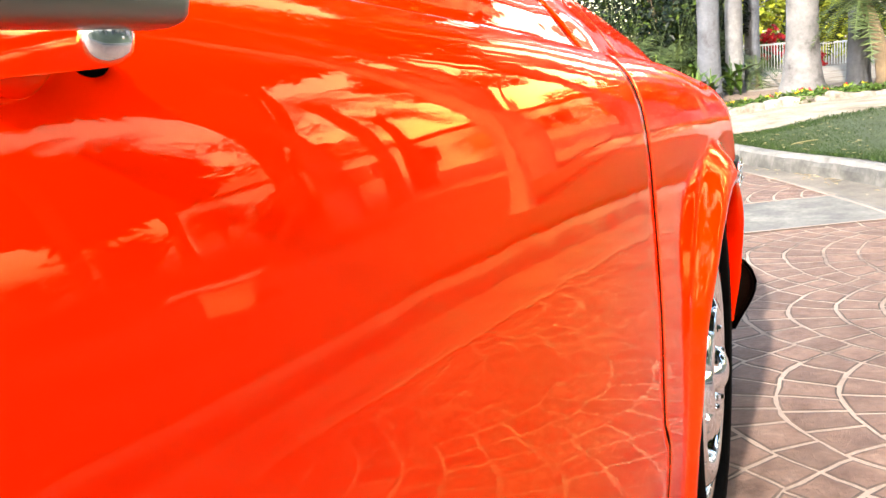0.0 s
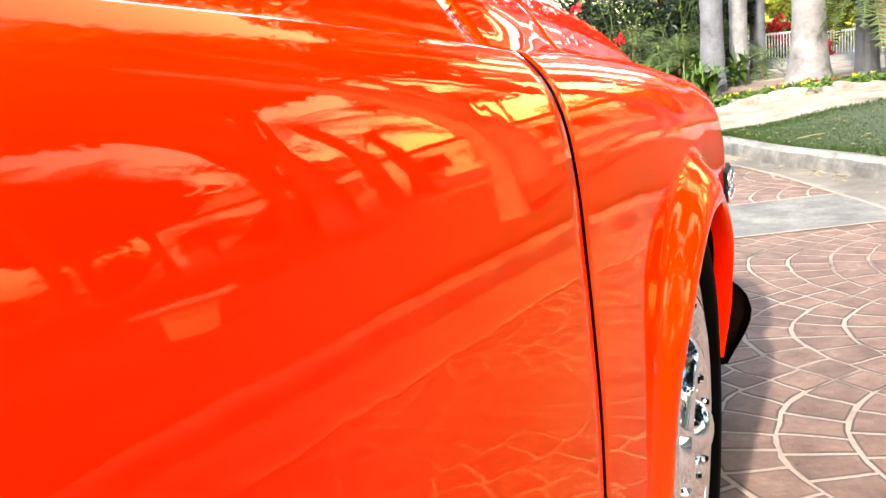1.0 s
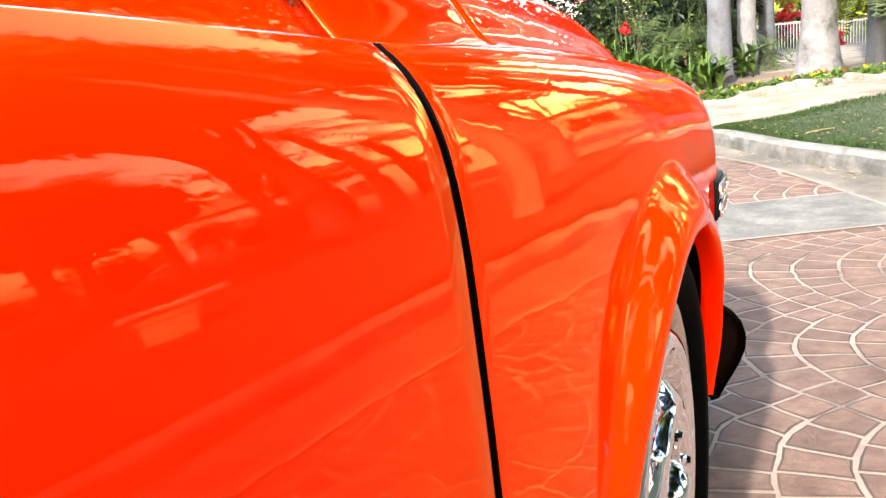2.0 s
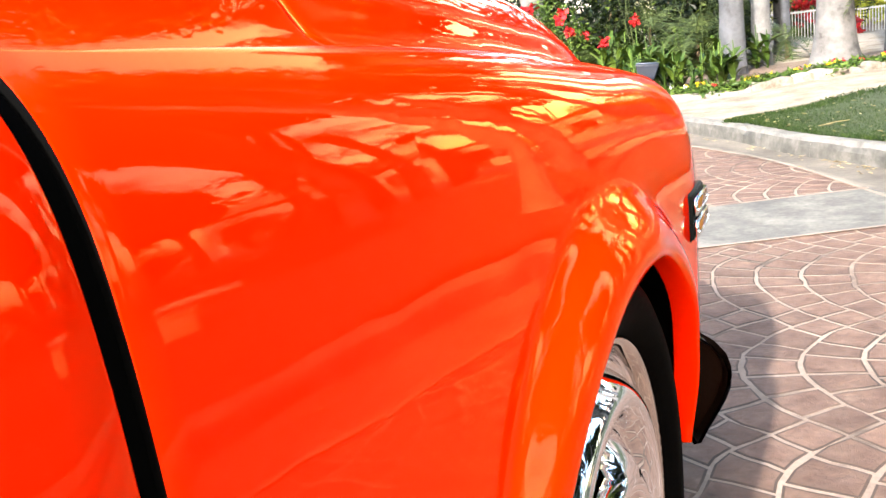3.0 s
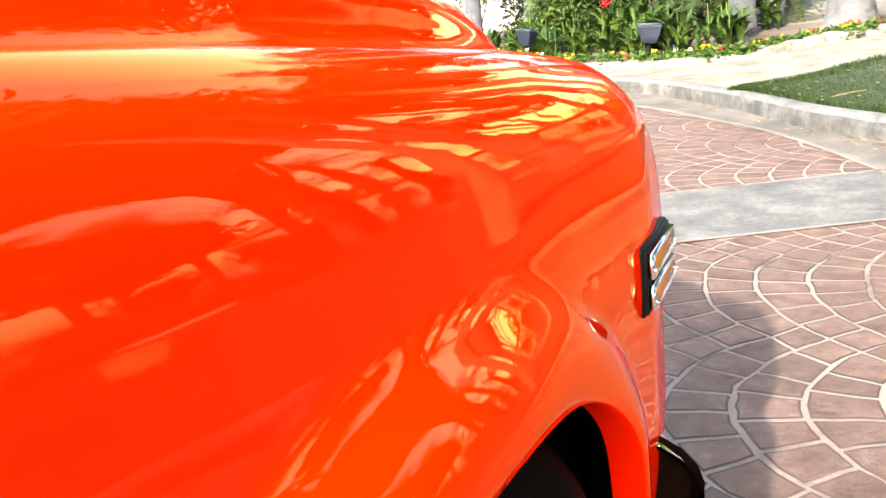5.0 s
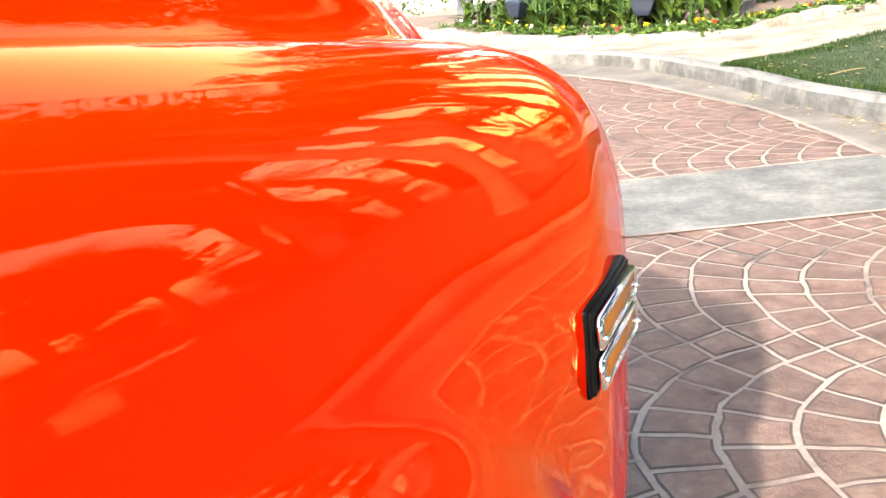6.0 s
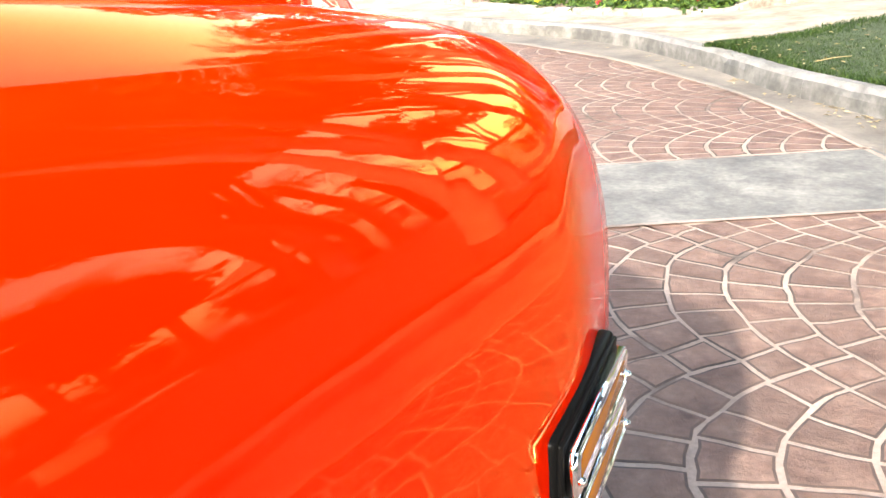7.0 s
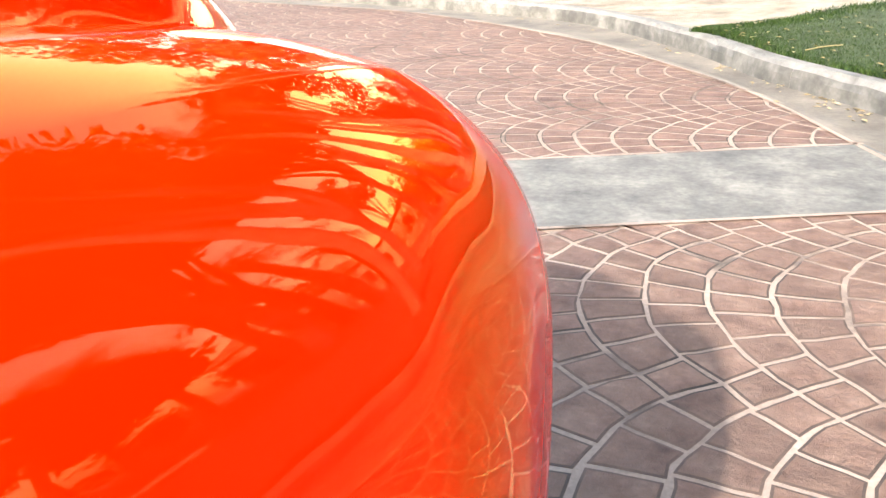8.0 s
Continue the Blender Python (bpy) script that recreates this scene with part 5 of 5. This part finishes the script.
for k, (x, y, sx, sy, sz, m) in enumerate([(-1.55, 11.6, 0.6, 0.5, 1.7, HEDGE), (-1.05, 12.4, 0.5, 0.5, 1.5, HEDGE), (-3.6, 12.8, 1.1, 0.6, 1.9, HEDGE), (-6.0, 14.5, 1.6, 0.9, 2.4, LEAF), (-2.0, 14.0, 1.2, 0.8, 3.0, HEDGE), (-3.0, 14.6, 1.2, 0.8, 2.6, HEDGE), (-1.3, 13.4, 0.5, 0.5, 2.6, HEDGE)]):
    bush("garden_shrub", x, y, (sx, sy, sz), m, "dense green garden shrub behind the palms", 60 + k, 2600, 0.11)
v, f = [], []
rr = random.Random(900)
for k in range(34):
    x, y = rr.uniform(-2.5, -0.75), rr.uniform(9.9, 10.6)
    z, a, b = land(x, y), rr.uniform(-0.2, 0.2), rr.uniform(-0.15, 0.15)
    tv, tf = tube(smooth_line([(x, y, z - 0.02), (x + a * 0.5, y + b * 0.5, z + 0.6), (x + a * 1.6, y + b * 1.6, z + rr.uniform(0.9, 1.6))], 4), list(np.linspace(0.006, 0.002, 9)), 4)
    o = len(v)
    v += tv
    f += [tuple(o + q for q in fc) for fc in tf]
tagged(mesh_ob("reeds", v, f, FROND), "thin upright green-yellow stems among the shrubs", "reeds", kind="stuff")
for k, (x, y, h, n, fr) in enumerate([(-1.35, 10.2, 0.55, 16, 0.75), (-1.95, 10.4, 0.70, 18, 0.85), (-0.98, 11.4, 0.65, 16, 0.8), (-2.5, 9.95, 0.35, 14, 0.6), (-0.42, 11.6, 0.30, 14, 0.6)]):
    palm_trunk("fern_palm", x, y, 0.025, h, BARK_BROWN, "feathery bright green fern palm behind the cannas", 1.2, seed=310 + k, group="fern palms in the bed", crown=n, frond=fr)
# white fences
fence("picket_fence", (-1.3, 18.1), (0.10, 18.0), 0.02, 0.78, 26, "white metal picket fence behind the palms")
fence("picket_fence", (0.43, 18.0), (1.75, 18.4), 0.10, 0.63, 26, "white metal picket fence panel beside the gate")
bush("bougainvillea", -0.35, 18.35, (0.6, 0.25, 0.85), LEAF, "bougainvillea with red blooms over the white fence", 71, 1500, 0.10, RED, 26)
bush("bougainvillea", 0.52, 17.7, (0.12, 0.12, 0.5), LEAF, "small red-blooming bougainvillea by the fence post", 73, 160, 0.07, RED, 12, 0.0)
part_wall = part("garden_wall", box((7.0, 0.15, 1.7), (-7.0, 17.0, 0.85), 0.01, 1), STUCCO, None, "", False)
tagged(part_wall, "cream stucco garden wall behind the planting", "wall", kind="structure")
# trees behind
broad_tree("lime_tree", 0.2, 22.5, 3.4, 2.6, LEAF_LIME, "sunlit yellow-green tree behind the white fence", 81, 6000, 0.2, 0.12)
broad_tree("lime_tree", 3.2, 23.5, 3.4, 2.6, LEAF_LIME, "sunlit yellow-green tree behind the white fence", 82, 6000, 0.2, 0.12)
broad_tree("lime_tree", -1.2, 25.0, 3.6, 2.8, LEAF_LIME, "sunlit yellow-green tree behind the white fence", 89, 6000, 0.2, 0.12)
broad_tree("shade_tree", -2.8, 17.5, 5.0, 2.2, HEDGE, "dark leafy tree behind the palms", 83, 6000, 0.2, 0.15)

# ---- the side that the paint mirrors: lawn, palms, trees, a house and a hedge ----
for k, (x, y, r_, h) in enumerate([(6.2, -4.6, 0.2, 6.5), (5.8, -1.6, 0.17, 3.2), (7.0, 1.8, 0.21, 2.6), (8.4, 6.2, 0.13, 4.3), (5.0, 8.8, 0.16, 3.6), (9.6, 9.6, 0.14, 4.8), (6.2, 12.5, 0.18, 3.2), (6.6, -8.0, 0.2, 6.5)]):
    palm_trunk("palm_tree", x, y, r_, h, BARK_PALE if k % 2 else BARK_GREY, "tall palm on the lawn beside the drive", 1.3, seed=20 + k, group="palms on the lawn", crown=18, frond=2.0)
# the tree at (8.6, -10.5) is added out of view to shade the lawn
for k, (x, y, h, s, m) in enumerate([(9.0, -6.5, 11.0, 4.4, LEAF_DARK), (9.5, -1.2, 11.0, 4.2, LEAF_DARK), (8.6, 4.2, 11.5, 4.0, LEAF_DARK), (14.5, -3.0, 12.0, 4.4, LEAF_DARK), (7.4, 11.5, 11.5, 3.8, LEAF_DARK), (8.6, -10.5, 11.5, 4.0, LEAF_DARK), (10.5, -14.0, 10.5, 4.4, LEAF_DARK), (4.0, -15.0, 9.0, 4.0, LEAF_DARK), (14.0, 3.0, 12.0, 4.4, LEAF_DARK), (10.2, 8.4, 8.0, 2.6, LEAF_DARK)]):
    broad_tree("shade_tree", x, y, h, s, m, "dark leafy tree beyond the lawn", 120 + k, 9000, 0.40, (0.42, 0.58, 0.22)[(k in (3, 4)) + 2 * (k == 9)])
for k, (x, y, h, s) in enumerate([(6.4, 1.0, 11.5, 4.2), (6.4, 8.4, 9.6, 3.6), (8.4, -4.4, 11.5, 4.2), (5.0, 7.2, 11.2, 4.0)]):
    broad_tree("shade_tree", x, y, h, s, LEAF_SUNNY if k == 3 else LEAF_DARK, "tall spreading dark leafy tree on the lawn", 150 + k, 8000, 0.40, 0.58)
# unseen tree added behind the car to put shade on the lawn
for k, (x, y, h, s) in enumerate([(5.4, -10.5, 9.0, 3.0)]):
    broad_tree("shade_tree", x, y, h, s, LEAF_DARK, "dense leafy tree shading the lawn", 230 + k, 9000, 0.34, 0.45)
# two tall trees that arch over the drive ahead
for k, (x, y, h, s, low) in enumerate([(2.3, 6.6, 9.6, 3.0, 0.55), (1.9, 10.8, 11.0, 3.0, 0.50)]):
    broad_tree("shade_tree", x, y, h, s, LEAF_SUNNY, "tall leafy tree arching over the kerb", 240 + k, 7000, 0.30, low)
# pale palm by the kerb, a tan box and a low white wall on the lawn
palm_trunk("palm_tree", 1.62, 3.85, 0.095, 5.2, BARK_PALE, "slender whitish palm close behind the kerb", 1.3, (0.15, 0.3), 33, "palms on the lawn", 16, 1.7)
tan_box = empty("utility_box", (2.95, 2.25, land(2.95, 2.25)), "low tan utility box on the lawn", "utility box")
tan_box.rotation_euler = (0, 0, radians(-38))
part("body", box((0.30, 0.24, 0.20), (0, 0, 0.09), 0.012, 2), TAN, tan_box)
part("lid", box((0.33, 0.27, 0.025), (0, 0, 0.201), 0.008, 2), TAN, tan_box, "overhanging tan lid")
low_wall = part("low_wall", box((0.85, 0.12, 0.09), (0, 0, 0), 0.02, 2), WHITE, None, "", False)
low_wall.matrix_world = pose(4.3, 3.7, land(4.3, 3.7) + 0.035, 0, 0, -45)
tagged(low_wall, "low white-painted garden wall on the lawn", "wall", kind="structure")
# tall trees beyond the fence, seen in the hood and the nose
for k, (x, y, h, s) in enumerate([(-7.5, 22.5, 9.5, 3.4), (-2.6, 23.5, 14.0, 4.0), (2.4, 23.0, 14.5, 4.0), (12.0, 39.0, 14.0, 4.4), (-18.0, 19.5, 9.0, 4.6), (-12.8, 22.5, 10.0, 4.4)]):
    broad_tree("shade_tree", x, y, h, s, LEAF_DARK if k < 4 else LEAF, "tall dark leafy tree beyond the white fence", 170 + k, 7500, 0.42, 0.62 if k < 4 else 0.15)
# low shrubs along the lawn's far edge
for k, (x, y, sx, sz) in enumerate([(9.2, -2.8, 1.0, 0.9), (8.4, 3.0, 0.9, 0.8), (7.6, 10.2, 0.8, 0.9)]):
    bush("lawn_shrub", x, y, (sx, sx, sz), LEAF_DARK, "low dark green shrub beyond the lawn", 160 + k, 1600, 0.14)
# small thin trees beyond the shrubs
for k, (x, y, h, s) in enumerate([(13.6, 4.6, 5.8, 2.0), (9.4, 13.6, 5.0, 1.9)]):
    broad_tree("garden_tree", x, y, h, s, LEAF_DARK, "small thin-leaved tree beyond the lawn", 190 + k, 1500, 0.20, 0.25)
# taller shrubs in front of the far house
for k, (x, y, sx, sz) in enumerate([(11.2, 14.6, 0.8, 1.5), (12.6, 14.4, 0.9, 2.0)]):
    bush("garden_shrub", x, y, (sx, sx, sz), LEAF_DARK, "loose dark green shrub before the far house", 210 + k, 700, 0.20)
for k, (x, y, sx, sz) in enumerate([(13.2, 11.6, 1.2, 1.7), (13.4, 9.4, 1.3, 1.3), (10.8, 9.8, 0.8, 1.2), (14.8, 8.2, 1.1, 1.9)]):
    bush("garden_shrub", x, y, (sx, sx, sz), LEAF, "loose ragged green shrub beyond the lawn", 260 + k, 420, 0.26)
# trees along the far side of the drive, mirrored in the hood
for k, (x, y, h, s) in enumerate([(-8.5, -5.0, 7.5, 3.2), (-10.5, 1.0, 6.5, 3.0)]):
    broad_tree("shade_tree", x - 2.5, y, h, s, LEAF_DARK, "dark leafy tree across the drive", 140 + k, 5000, 0.3, 0.3)


def house(x, y, turn, w, d, h, label, pitch=1.6):
    th = empty("house", (x, y, 0.2), label, "house")
    th.rotation_euler = (0, 0, radians(turn))
    part("wall", box((w, d, h), (0, 0, h / 2 - 0.1), 0.02, 1), STUCCO, th, "", False)
    bm = bmesh.new()
    ow, od = w / 2 + 0.5, d / 2 + 0.5
    lo = [bm.verts.new(q) for q in ((-ow, -od, h), (ow, -od, h), (ow, od, h), (-ow, od, h))]
    hi = [bm.verts.new(q) for q in ((-ow + 2.2, 0, h + pitch), (ow - 2.2, 0, h + pitch))]
    for fc in ((lo[0], lo[1], hi[1], hi[0]), (lo[2], lo[3], hi[0], hi[1]), (lo[1], lo[2], hi[1]), (lo[3], lo[0], hi[0]), tuple(lo[::-1])):
        bm.faces.new(fc)
    part("roof", bm, ROOF, th, "red-brown tiled hip roof", False)
    for k in range(int(w // 2.6)):
        cx, cz = -w / 2 + 1.5 + 2.6 * k, 1.45
        win = part("window", box((1.8, 0.10, 1.35), (cx, -d / 2 - 0.02, cz), 0.01, 1), WHITE, th, "white window frame", False)
        for s in (-1, 1):
            part("pane", box((0.82, 0.04, 1.22), (cx + s * 0.43, -d / 2 - 0.07, cz), 0.004, 1), GLASS, win, "dark glass", False)
    part("door", box((1.0, 0.08, 2.05), (w / 2 - 0.8, -d / 2 - 0.03, 1.0), 0.01, 1), BARK_BROWN, th, "brown wooden door", False)


house(10.6, 31.0, 0, 15.0, 8.0, 3.0, "low cream house with wide dark windows beyond the lawn", 0.5)
house(33.0, 6.0, -62, 13.0, 7.0, 3.2, "low cream house with white windows and a tiled roof")
house(17.0, 25.0, -30, 8.0, 6.0, 3.0, "cream house with dark windows beyond the lawn")


# ---- paving stones, the nearest as pieces of their own ----
def near_camera_side(c):
    return -0.35 < c[0] < 0.62 and -0.2 < c[1] < 2.95


stones = fan_stones()
own = sorted((q for q in stones if near_camera_side(sum(q) / len(q))), key=lambda q: abs((sum(q) / len(q))[0] - 0.12))[:300]
own_ids = {id(q) for q in own}
all_v, all_f, all_i = [], [], []
for q in stones:
    sv, sf = stone_mesh(q)
    if id(q) in own_ids:
        mesh_ob("paving_stone", sv, sf, STONE, pavement, smooth=False, mats=[STONE, STONE_EDGE], index=[0] + [1] * (len(sf) - 1))
    else:
        o = len(all_v)
        all_v += sv
        all_f += [tuple(o + k for k in fc) for fc in sf]
        all_i += [0] + [1] * (len(sf) - 1)
field = mesh_ob("paving_field", all_v, all_f, STONE_FAR, pavement, smooth=False, mats=[STONE_FAR, STONE_EDGE], index=all_i)
tagged(field, kind="stuff")
